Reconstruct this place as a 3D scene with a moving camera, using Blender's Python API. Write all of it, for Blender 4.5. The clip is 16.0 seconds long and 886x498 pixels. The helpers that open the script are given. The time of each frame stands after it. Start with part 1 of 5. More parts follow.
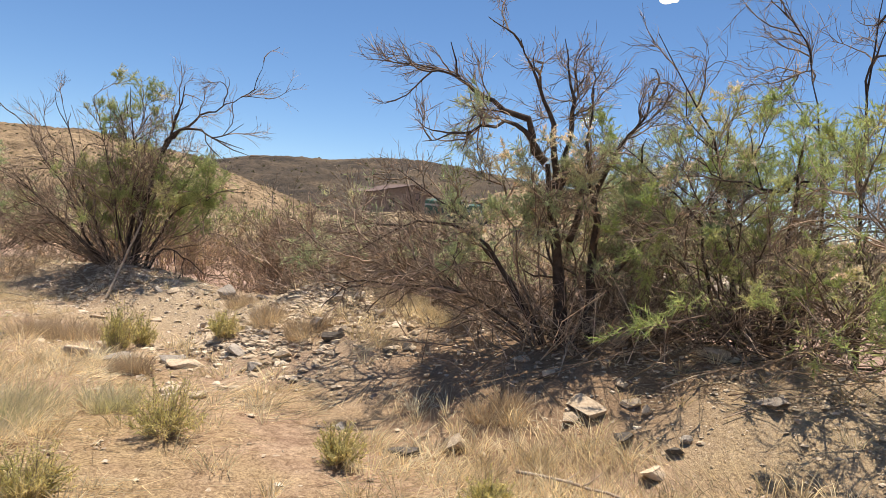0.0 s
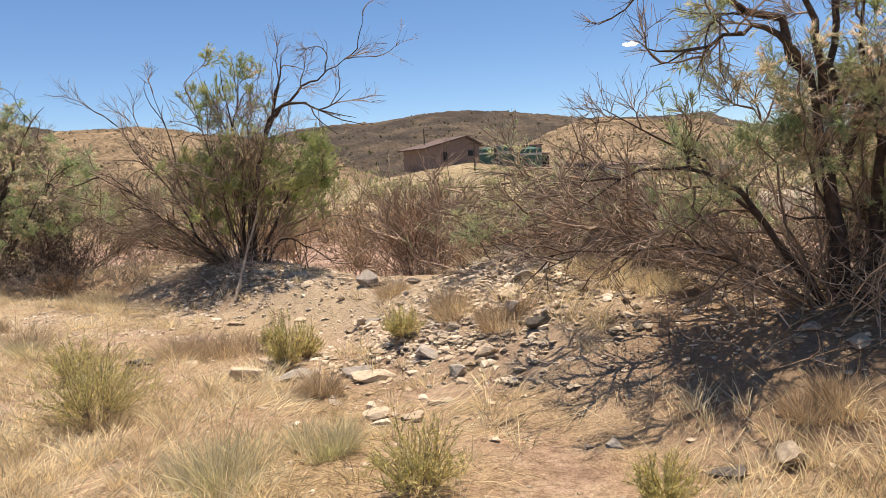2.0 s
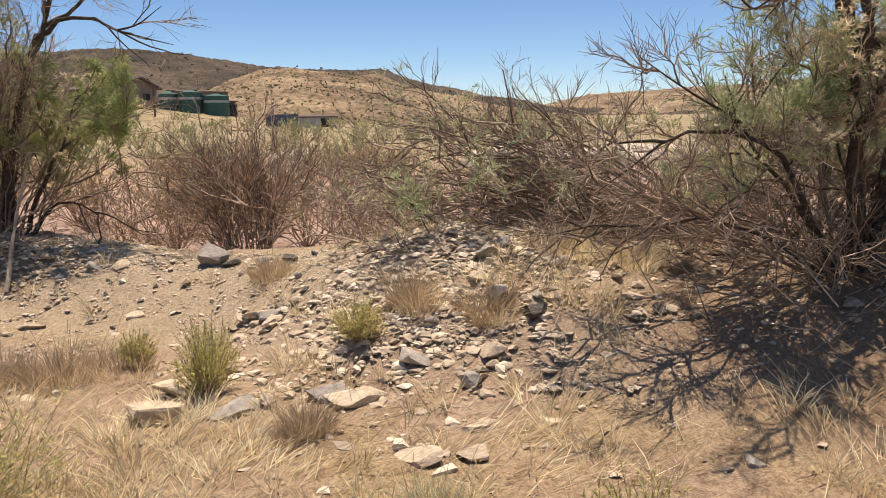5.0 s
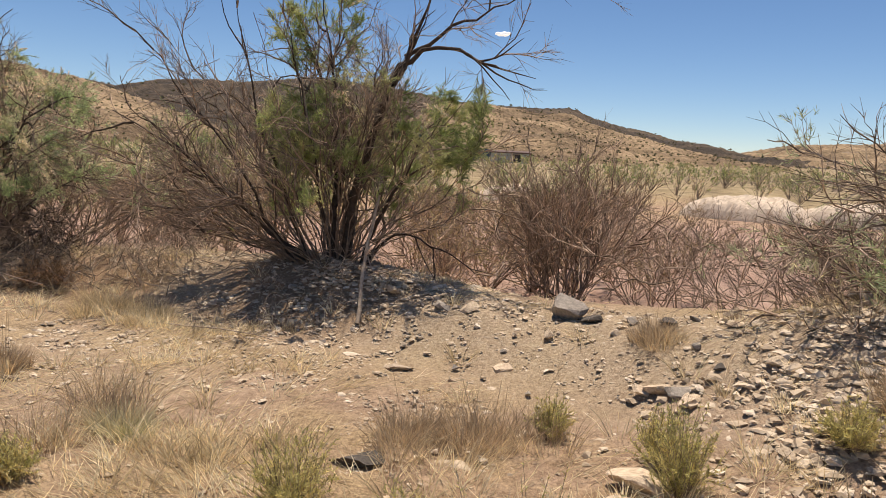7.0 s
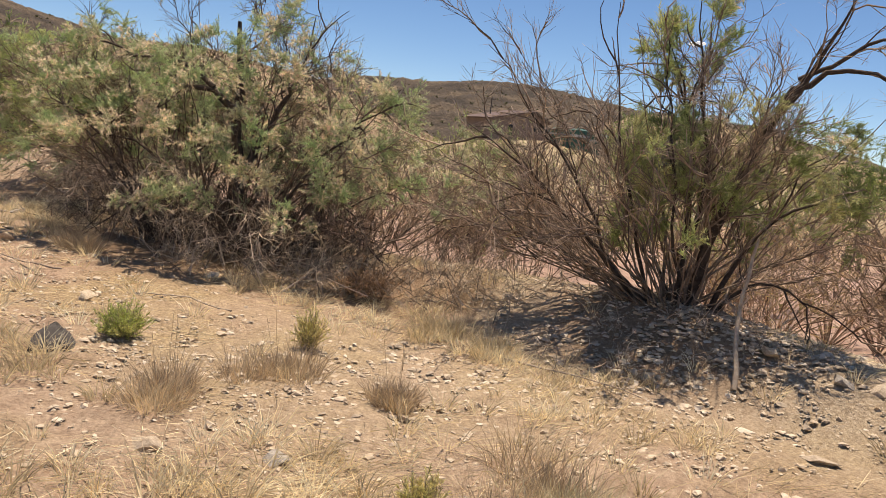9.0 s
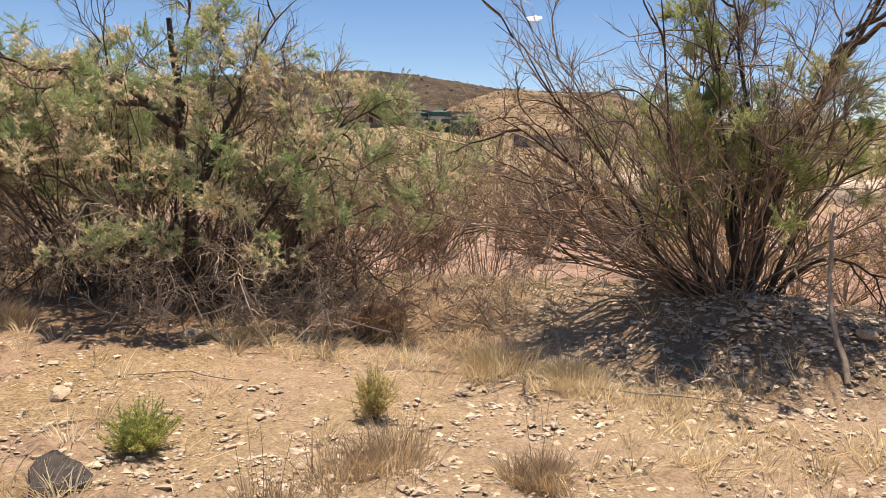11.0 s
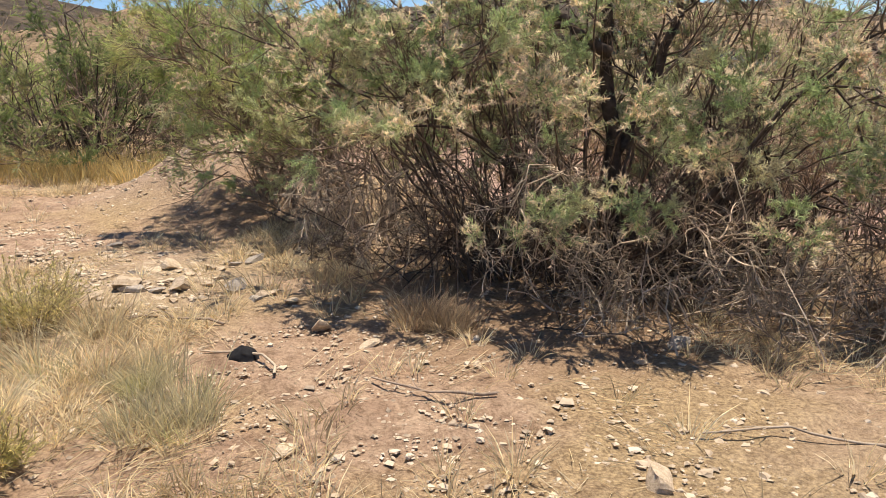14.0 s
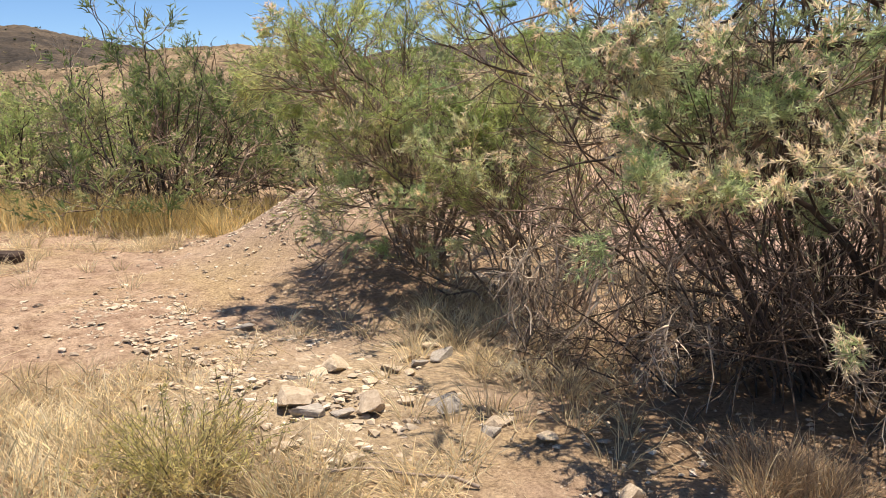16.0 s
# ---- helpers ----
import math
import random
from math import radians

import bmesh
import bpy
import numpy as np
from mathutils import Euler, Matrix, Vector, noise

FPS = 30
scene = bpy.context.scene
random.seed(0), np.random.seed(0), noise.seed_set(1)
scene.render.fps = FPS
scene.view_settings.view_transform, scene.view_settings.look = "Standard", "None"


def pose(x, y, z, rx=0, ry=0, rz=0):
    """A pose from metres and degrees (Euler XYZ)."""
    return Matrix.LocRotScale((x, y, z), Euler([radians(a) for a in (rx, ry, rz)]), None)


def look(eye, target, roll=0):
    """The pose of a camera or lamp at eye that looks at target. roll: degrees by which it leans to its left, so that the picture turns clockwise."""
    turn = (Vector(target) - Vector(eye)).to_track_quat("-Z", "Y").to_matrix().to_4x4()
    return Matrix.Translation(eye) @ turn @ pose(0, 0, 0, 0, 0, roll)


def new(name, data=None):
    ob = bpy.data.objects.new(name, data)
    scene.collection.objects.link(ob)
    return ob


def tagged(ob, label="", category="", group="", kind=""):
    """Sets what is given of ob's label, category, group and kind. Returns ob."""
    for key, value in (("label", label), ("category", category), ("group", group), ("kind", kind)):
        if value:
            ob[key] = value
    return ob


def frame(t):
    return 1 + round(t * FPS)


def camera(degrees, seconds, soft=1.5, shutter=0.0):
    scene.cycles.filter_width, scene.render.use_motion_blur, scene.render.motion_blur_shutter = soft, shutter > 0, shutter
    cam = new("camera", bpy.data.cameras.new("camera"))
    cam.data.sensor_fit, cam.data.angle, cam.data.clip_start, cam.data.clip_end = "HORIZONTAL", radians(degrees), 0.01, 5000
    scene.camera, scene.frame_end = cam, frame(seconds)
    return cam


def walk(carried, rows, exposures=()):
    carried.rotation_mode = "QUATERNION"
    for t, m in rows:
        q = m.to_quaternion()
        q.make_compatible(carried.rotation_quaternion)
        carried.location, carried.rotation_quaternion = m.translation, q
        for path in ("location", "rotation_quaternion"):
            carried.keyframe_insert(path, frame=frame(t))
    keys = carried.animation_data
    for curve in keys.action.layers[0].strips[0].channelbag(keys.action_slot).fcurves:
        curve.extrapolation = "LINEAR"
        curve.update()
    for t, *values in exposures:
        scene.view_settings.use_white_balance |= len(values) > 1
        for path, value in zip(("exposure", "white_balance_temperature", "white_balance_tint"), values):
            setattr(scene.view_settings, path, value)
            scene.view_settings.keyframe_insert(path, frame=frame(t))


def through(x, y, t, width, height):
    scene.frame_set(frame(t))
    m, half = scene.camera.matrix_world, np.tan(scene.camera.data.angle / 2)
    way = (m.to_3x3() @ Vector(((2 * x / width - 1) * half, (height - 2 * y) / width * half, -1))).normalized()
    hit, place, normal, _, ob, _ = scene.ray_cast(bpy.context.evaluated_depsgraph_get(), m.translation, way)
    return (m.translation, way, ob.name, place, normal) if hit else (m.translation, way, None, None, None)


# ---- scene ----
cam = camera(62.5, 16.0, soft=0.5)
METRES, EYE, TILT, LEAN, TURN = 14.0, 1.5, -1.5, -4.8, 0.0
ROWS = [
    (0.0, 0.0, 0.0, 0.0, 0.0, 0.0, -0.0),
    (0.5, -0.0215, 0.0235, 0.002, 1.26, -1.53, 0.44),
    (1.0, -0.044, 0.0421, 0.0063, 1.32, -3.02, 2.02),
    (1.5, -0.0646, 0.059, 0.0101, 2.52, -3.66, 5.0),
    (2.0, -0.0839, 0.0792, 0.0131, 4.27, -3.54, 7.64),
    (2.5, -0.1087, 0.0959, 0.0185, -1.71, -4.77, 4.73),
    (3.0, -0.1307, 0.1162, 0.0204, -7.02, -5.71, 3.05),
    (5.5, -0.2359, 0.2029, 0.0353, -21.28, -10.6, 6.12),
    (6.0, -0.2605, 0.2232, 0.0386, -18.92, -9.11, 4.83),
    (6.5, -0.2885, 0.2376, 0.0449, -15.17, -7.86, 2.76),
    (7.0, -0.3162, 0.2594, 0.0451, -6.5, -6.38, 2.26),
    (7.5, -0.3489, 0.2736, 0.049, -2.74, -6.75, -1.38),
    (8.0, -0.3797, 0.2881, 0.0523, 4.78, -6.64, -2.37),
    (8.5, -0.4066, 0.3004, 0.0569, 7.75, -6.0, -2.31),
    (11.0, -0.5261, 0.3813, 0.0707, -3.99, -7.16, 3.96),
    (11.5, -0.5524, 0.4027, 0.0736, -4.65, -8.24, 6.4),
    (12.0, -0.5799, 0.4232, 0.0745, 2.96, -9.11, 6.2),
    (12.5, -0.6075, 0.4422, 0.0767, 6.51, -8.0, 8.04),
    (13.0, -0.6308, 0.4606, 0.0804, 1.78, -10.57, 9.25),
    (13.5, -0.66, 0.4816, 0.0853, 1.82, -12.22, 7.12),
    (14.0, -0.6877, 0.4982, 0.0892, 7.87, -11.57, 6.57),
    (14.5, -0.713, 0.5196, 0.092, 13.52, -9.92, 5.15),
    (15.0, -0.7403, 0.5433, 0.0939, 14.27, -9.74, 5.06),
    (15.5, -0.7646, 0.564, 0.0987, 11.78, -9.59, 5.59),
    (16.0, -0.7928, 0.5872, 0.1029, 9.96, -8.58, 6.41),
]
walk(cam, [(t, pose(0, 0, EYE, TILT, LEAN, TURN) @ pose(METRES * x, METRES * y, METRES * z, 90 + pitch, roll, yaw)) for t, x, y, z, yaw, pitch, roll in ROWS], [(0.0, 0.5, 6900, 12), (3.0, 0.44, 7100, 15), (5.5, 0.28, 7000, 15), (7.0, 0.14, 7050, 15), (8.7, 0.3, 7200, 15), (11.0, 0.43, 7350, 17), (12.5, 0.36, 7150, 15), (16.0, 0.56, 6900, 13)])

# ---- world and light ----
SUN_AZ, SUN_EL = 15.0, 77.0   # degrees to the right of +y, degrees above the horizon
world = bpy.data.worlds.new("world")
scene.world = world
world.use_nodes = True
wn = world.node_tree.nodes
sky = wn.new("ShaderNodeTexSky")
sky.sky_type = "NISHITA"
sky.sun_disc = False
sky.sun_elevation = radians(SUN_EL)
sky.sun_rotation = radians(SUN_AZ)
sky.altitude = 2600.0
sky.dust_density = 0.0
sky.ozone_density = 4.0
wn["Background"].inputs["Strength"].default_value = 0.102
deep = wn.new("ShaderNodeHueSaturation")
deep.inputs["Saturation"].default_value = 1.12
world.node_tree.links.new(sky.outputs["Color"], deep.inputs["Color"])
world.node_tree.links.new(deep.outputs["Color"], wn["Background"].inputs["Color"])
sun = new("sun", bpy.data.lights.new("sun", "SUN"))
sun.data.energy = 5.0
sun.data.angle = radians(0.53)
sun.data.color = (1.0, 0.93, 0.82)
_d = Vector((math.sin(radians(SUN_AZ)) * math.cos(radians(SUN_EL)), math.cos(radians(SUN_AZ)) * math.cos(radians(SUN_EL)), math.sin(radians(SUN_EL))))
sun.matrix_basis = look(_d * 100, (0, 0, 0))

rng = np.random.default_rng(7)


# ---- materials ----
def material(name, rough=0.9):
    m = bpy.data.materials.new(name)
    m.use_nodes = True
    nt = m.node_tree
    bsdf = nt.nodes["Principled BSDF"]
    bsdf.inputs["Roughness"].default_value = rough
    bsdf.inputs["Specular IOR Level"].default_value = 0.2
    return m, nt, bsdf


def ramp(nt, fac, stops):
    n = nt.nodes.new("ShaderNodeValToRGB")
    el = n.color_ramp.elements
    while len(el) < len(stops):
        el.new(0.5)
    for e, (p, c) in zip(el, stops):
        e.position, e.color = p, (*c, 1)
    nt.links.new(fac, n.inputs["Fac"])
    return n.outputs["Color"]


def noise_tex(nt, scale, detail=6.0, rough=0.6, source="Object"):
    c = nt.nodes.new("ShaderNodeTexCoord")
    n = nt.nodes.new("ShaderNodeTexNoise")
    n.inputs["Scale"].default_value, n.inputs["Detail"].default_value, n.inputs["Roughness"].default_value = scale, detail, rough
    nt.links.new(c.outputs[source], n.inputs["Vector"])
    return n.outputs["Fac"]


def mix(nt, fac, a, b, mode="MIX"):
    n = nt.nodes.new("ShaderNodeMix")
    n.data_type, n.blend_type = "RGBA", mode
    for sock, v in ((n.inputs["Factor"], fac), (n.inputs["A"], a), (n.inputs["B"], b)):
        if isinstance(v, (int, float)):
            sock.default_value = v
        elif isinstance(v, tuple):
            sock.default_value = (*v, 1)
        else:
            nt.links.new(v, sock)
    return n.outputs["Result"]


def bump(nt, bsdf, height, strength, dist):
    b = nt.nodes.new("ShaderNodeBump")
    b.inputs["Strength"].default_value, b.inputs["Distance"].default_value = strength, dist
    nt.links.new(height, b.inputs["Height"])
    nt.links.new(b.outputs["Normal"], bsdf.inputs["Normal"])


def attribute(nt, name):
    a = nt.nodes.new("ShaderNodeAttribute")
    a.attribute_name = name
    return a.outputs["Fac"]


def island(nt):
    return nt.nodes.new("ShaderNodeNewGeometry").outputs["Random Per Island"]


def ground_material():
    m, nt, b = material("dry_earth", 0.95)
    fine, mid, big = noise_tex(nt, 60, 5), noise_tex(nt, 5, 6), noise_tex(nt, 0.7, 4)
    earth = ramp(nt, mid, [(0.3, (0.295, 0.192, 0.13)), (0.5, (0.42, 0.292, 0.20)), (0.7, (0.52, 0.38, 0.265))])
    straw = ramp(nt, fine, [(0.35, (0.27, 0.19, 0.095)), (0.65, (0.52, 0.39, 0.2))])
    patch = ramp(nt, big, [(0.42, (0, 0, 0)), (0.62, (0.75, 0.75, 0.75))])
    col = mix(nt, patch, earth, straw)
    grit = ramp(nt, fine, [(0.3, (0.60, 0.57, 0.55)), (0.52, (1, 1, 1)), (0.72, (1.22, 1.21, 1.2))])
    col = mix(nt, 1.0, col, grit, "MULTIPLY")
    scuff = ramp(nt, noise_tex(nt, 17, 5, 0.7), [(0.36, (0.66, 0.62, 0.59)), (0.52, (1, 1, 1)), (0.7, (1.14, 1.13, 1.12))])
    col = mix(nt, 1.0, col, scuff, "MULTIPLY")
    gravel = ramp(nt, noise_tex(nt, 38, 3, 0.8), [(0.35, (0.24, 0.18, 0.12)), (0.5, (0.42, 0.33, 0.23)), (0.68, (0.60, 0.50, 0.37))])
    col = mix(nt, attribute(nt, "gravel"), col, gravel)
    red = ramp(nt, noise_tex(nt, 1.6, 6), [(0.3, (0.27, 0.175, 0.13)), (0.55, (0.39, 0.265, 0.20)), (0.75, (0.48, 0.355, 0.275))])
    col = mix(nt, attribute(nt, "wash"), col, red)
    # Brown leaf litter under the trees, reddened so their shade looks less blue.
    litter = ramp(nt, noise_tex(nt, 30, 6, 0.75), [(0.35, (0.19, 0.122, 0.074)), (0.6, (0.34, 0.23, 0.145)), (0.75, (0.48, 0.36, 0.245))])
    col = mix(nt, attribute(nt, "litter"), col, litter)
    farcol = ramp(nt, noise_tex(nt, 0.35, 8, 0.7), [(0.35, (0.17, 0.13, 0.075)), (0.5, (0.30, 0.23, 0.13)), (0.68, (0.42, 0.34, 0.21))])
    col = mix(nt, attribute(nt, "far"), col, farcol)
    nt.links.new(col, b.inputs["Base Color"])
    bump(nt, b, noise_tex(nt, 34, 8, 0.75), 0.9, 0.025)
    return m


def stone_material(name, dark, light, scale=9.0):
    m, nt, b = material(name, 0.88)
    n = noise_tex(nt, scale, 8, 0.7)
    col = ramp(nt, n, [(0.3, dark), (0.62, light)])
    info = nt.nodes.new("ShaderNodeObjectInfo")
    tint = ramp(nt, info.outputs["Random"], [(0.0, (0.75, 0.72, 0.70)), (0.5, (1, 0.97, 0.92)), (1.0, (1.15, 1.1, 1.05))])
    col = mix(nt, 1.0, col, tint, "MULTIPLY")
    nt.links.new(col, b.inputs["Base Color"])
    bump(nt, b, noise_tex(nt, scale * 4, 6, 0.7), 0.5, 0.02)
    return m


def gravel_material(name, stops):
    m, nt, b = material(name, 0.9)
    col = ramp(nt, island(nt), stops)
    col = mix(nt, 0.25, col, ramp(nt, noise_tex(nt, 40, 4), [(0.3, (0.2, 0.16, 0.12)), (0.7, (0.6, 0.53, 0.44))]))
    nt.links.new(col, b.inputs["Base Color"])
    return m


def bark_material(name, dark, light):
    m, nt, b = material(name, 0.85)
    n = noise_tex(nt, 18, 6, 0.7)
    col = ramp(nt, n, [(0.3, dark), (0.7, light)])
    vary = ramp(nt, island(nt), [(0, (0.34, 0.33, 0.32)), (0.7, (0.9, 0.88, 0.86)), (1, (1.7, 1.66, 1.6))])
    col = mix(nt, 1.0, col, vary, "MULTIPLY")
    nt.links.new(col, b.inputs["Base Color"])
    return m


def leaf_material(name, a, b_, c, patch_scale=1.6, through=0.35):
    """Strands: colour by clump (noise in the thing's own space) and by strand."""
    m, nt, b = material(name, 0.7)
    clump = ramp(nt, noise_tex(nt, patch_scale, 3, 0.55), [(0.36, a), (0.52, b_), (0.66, c)])
    vary = ramp(nt, island(nt), [(0, (0.62, 0.62, 0.6)), (0.5, (1, 1, 1)), (1, (1.4, 1.35, 1.2))])
    col = mix(nt, 1.0, clump, vary, "MULTIPLY")
    nt.links.new(col, b.inputs["Base Color"])
    t = nt.nodes.new("ShaderNodeBsdfTranslucent")
    nt.links.new(col, t.inputs["Color"])
    s = nt.nodes.new("ShaderNodeMixShader")
    s.inputs["Fac"].default_value = through
    nt.links.new(b.outputs["BSDF"], s.inputs[1])
    nt.links.new(t.outputs["BSDF"], s.inputs[2])
    nt.links.new(s.outputs["Shader"], nt.nodes["Material Output"].inputs["Surface"])
    return m


def plain_material(name, color, rough=0.8, vary=0.25, scale=6.0, metal=0.0):
    m, nt, b = material(name, rough)
    b.inputs["Metallic"].default_value = metal
    lo, hi = tuple(c * (1 - vary) for c in color), tuple(min(1, c * (1 + vary)) for c in color)
    nt.links.new(ramp(nt, noise_tex(nt, scale, 6), [(0.3, lo), (0.7, hi)]), b.inputs["Base Color"])
    return m


def hill_material(name, lo, midc, hi):
    m, nt, b = material(name, 0.95)
    col = ramp(nt, noise_tex(nt, 0.035, 12, 0.72), [(0.40, lo), (0.5, midc), (0.6, hi)])
    spots = ramp(nt, noise_tex(nt, 0.6, 5, 0.7), [(0.36, (0.40, 0.39, 0.34)), (0.5, (0.95, 0.94, 0.92)), (0.66, (1.2, 1.18, 1.12))])
    col = mix(nt, 1.0, col, spots, "MULTIPLY")
    nt.links.new(col, b.inputs["Base Color"])
    bump(nt, b, noise_tex(nt, 0.25, 8, 0.7), 0.7, 2.0)
    return m


M_GROUND = ground_material()
M_STONE_PALE = stone_material("pale_limestone", (0.38, 0.29, 0.205), (0.70, 0.59, 0.45))
M_STONE_GREY = stone_material("grey_stone", (0.20, 0.18, 0.16), (0.46, 0.42, 0.37))
M_STONE_DARK = stone_material("dark_basalt", (0.045, 0.04, 0.038), (0.15, 0.135, 0.12))
M_GRAVEL = gravel_material("gravel_mix", [(0.0, (0.31, 0.24, 0.17)), (0.3, (0.47, 0.365, 0.25)), (0.7, (0.60, 0.475, 0.335)), (1.0, (0.78, 0.665, 0.52))])
M_BARK = bark_material("tamarisk_bark", (0.035, 0.026, 0.022), (0.15, 0.115, 0.09))
M_TWIG = bark_material("tamarisk_twig", (0.26, 0.20, 0.15), (0.56, 0.45, 0.35))
M_DEAD = bark_material("dead_twig_grey", (0.35, 0.28, 0.21), (0.67, 0.565, 0.44))
M_BROWN = bark_material("dry_brown_stem", (0.22, 0.16, 0.12), (0.53, 0.40, 0.295))
M_LEAF = leaf_material("tamarisk_foliage", (0.22, 0.29, 0.115), (0.40, 0.42, 0.20), (0.72, 0.55, 0.34), 1.9, 0.5)
M_LEAF_GREEN = leaf_material("green_tamarisk_foliage", (0.29, 0.36, 0.135), (0.41, 0.46, 0.20), (0.60, 0.56, 0.30), 1.9, 0.5)
M_FLOWER = leaf_material("dry_flower_plume", (0.86, 0.70, 0.53), (0.92, 0.81, 0.63), (0.90, 0.70, 0.56), 3.0, 0.45)
M_DRYLEAF = leaf_material("dry_thicket_foliage", (0.30, 0.25, 0.13), (0.44, 0.33, 0.19), (0.52, 0.36, 0.24), 1.6, 0.4)
M_STRAW = leaf_material("dry_grass_blade", (0.50, 0.405, 0.255), (0.74, 0.625, 0.42), (0.92, 0.83, 0.62), 2.2, 0.48)
M_TAWNY = leaf_material("tawny_grass_blade", (0.38, 0.29, 0.20), (0.52, 0.405, 0.275), (0.68, 0.555, 0.375), 2.0, 0.4)
M_GREYGRASS = leaf_material("grey_sage_stem", (0.48, 0.44, 0.29), (0.62, 0.56, 0.38), (0.55, 0.53, 0.30), 3.0, 0.4)
M_SHRUB = leaf_material("snakeweed_stem", (0.50, 0.475, 0.20), (0.63, 0.555, 0.26), (0.76, 0.64, 0.35), 4.0, 0.5)
M_LEAF_LIGHT = leaf_material("light_tamarisk_foliage", (0.33, 0.42, 0.15), (0.46, 0.53, 0.22), (0.64, 0.60, 0.32), 1.6, 0.5)
M_LEAF_SAGE = leaf_material("sage_tamarisk_foliage", (0.33, 0.42, 0.23), (0.50, 0.55, 0.32), (0.68, 0.62, 0.42), 2.4, 0.34)
M_CLUMP = leaf_material("fresh_tamarisk_spray", (0.37, 0.49, 0.24), (0.52, 0.60, 0.34), (0.70, 0.66, 0.45), 2.8, 0.34)
M_LEAF_FAR = leaf_material("far_tamarisk_foliage", (0.15, 0.21, 0.085), (0.24, 0.30, 0.12), (0.40, 0.38, 0.2), 1.3, 0.45)
M_LEAF_DARK = leaf_material("hill_scrub_foliage", (0.11, 0.11, 0.06), (0.16, 0.145, 0.08), (0.22, 0.19, 0.11), 0.2)
M_SHRUBGREEN = leaf_material("bright_green_stem", (0.35, 0.41, 0.13), (0.47, 0.51, 0.17), (0.56, 0.54, 0.22), 4.0, 0.5)
M_TAWNYGOLD = leaf_material("golden_grass_blade", (0.50, 0.40, 0.18), (0.64, 0.50, 0.24), (0.76, 0.62, 0.34), 0.9, 0.4)
M_STEM = bark_material("tamarisk_stem", (0.11, 0.083, 0.064), (0.42, 0.32, 0.24))
# Dark bush stems; inside crowns this colour also stands for their shade.
M_TWIG_DARK = bark_material("dark_and_shaded_twig", (0.06, 0.045, 0.036), (0.22, 0.165, 0.13))
M_RUST = bark_material("rust_brown_twig", (0.36, 0.225, 0.125), (0.64, 0.44, 0.26))
M_STUCCO = plain_material("brown_stucco", (0.27, 0.20, 0.165), 0.9, 0.15, 1.5)
M_ROOF = plain_material("red_brown_roof", (0.15, 0.105, 0.09), 0.8, 0.2, 1.2)
M_GLASSDARK = plain_material("dark_opening", (0.03, 0.03, 0.035), 0.3, 0.2)
M_PALEPAINT = plain_material("pale_grey_paint", (0.42, 0.45, 0.44), 0.7, 0.15, 2.0)
M_TANK = plain_material("dark_green_tank_paint", (0.055, 0.13, 0.105), 0.55, 0.2, 1.5)
M_POLE = plain_material("weathered_pole_wood", (0.13, 0.105, 0.085), 0.9, 0.25, 8)
M_BLUE = plain_material("blue_grey_sheet_metal", (0.08, 0.12, 0.17), 0.5, 0.25, 2)
M_BANK = plain_material("cream_bare_earth", (0.61, 0.505, 0.39), 0.95, 0.18, 1.2)
M_CLOUD, _nt, _b = material("cloud_white_glow", 1.0)
_b.inputs["Base Color"].default_value = (0.9, 0.9, 0.9, 1)
# The cloud glows a little by itself, against the sun's warm tint.
_b.inputs["Emission Color"].default_value = (0.85, 0.92, 1.0, 1)
_b.inputs["Emission Strength"].default_value = 0.55
M_CLOTH = plain_material("black_cloth", (0.018, 0.018, 0.02), 0.85, 0.4, 30)
M_PALEWOOD = plain_material("pale_bare_wood", (0.52, 0.42, 0.31), 0.8, 0.25, 25)
M_DARKWOOD = plain_material("dark_weathered_wood", (0.06, 0.04, 0.03), 0.9, 0.4, 12)
M_HILL_TAN = hill_material("tan_hillside", (0.15, 0.105, 0.065), (0.27, 0.195, 0.12), (0.40, 0.295, 0.185))
M_HILL_DARK = hill_material("dark_mesa_side", (0.045, 0.036, 0.028), (0.08, 0.062, 0.046), (0.14, 0.105, 0.072))


# ---- mesh helpers ----
def from_arrays(name, verts, faces, mat, parent=None, smooth=False):
    """One mesh object from arrays of vertices and of triangles or quads (faces: one array or a list of arrays)."""
    if not isinstance(faces, list):
        faces = [faces]
    me = bpy.data.meshes.new(name)
    nl = sum(f.size for f in faces)
    nf = sum(len(f) for f in faces)
    me.vertices.add(len(verts))
    me.vertices.foreach_set("co", np.ascontiguousarray(verts, dtype=np.float32).ravel())
    me.loops.add(nl)
    me.loops.foreach_set("vertex_index", np.concatenate([f.ravel() for f in faces]).astype(np.int32))
    me.polygons.add(nf)
    sizes = np.concatenate([np.full(len(f), f.shape[1]) for f in faces])
    me.polygons.foreach_set("loop_start", (np.cumsum(sizes) - sizes).astype(np.int32))
    me.polygons.foreach_set("loop_total", sizes.astype(np.int32))
    me.polygons.foreach_set("use_smooth", np.full(nf, smooth, dtype=bool))
    me.materials.append(mat)
    me.update(calc_edges=True)
    ob = new(name, me)
    if parent is not None:
        ob.parent = parent
    return ob


def part(name, bm, mat, parent, label=""):
    me = bpy.data.meshes.new(name)
    bm.to_mesh(me)
    bm.free()
    me.materials.append(mat)
    ob = new(name, me)
    ob.parent = parent
    return tagged(ob, label)


def thing(name, place, label, category, group="", turn=0.0):
    ob = new(name)
    ob.matrix_basis = pose(*place, 0, 0, turn)
    ob.empty_display_size = 0.1
    return tagged(ob, label, category, group)


def unit(v):
    return v / np.maximum(np.linalg.norm(v, axis=-1, keepdims=True), 1e-9)


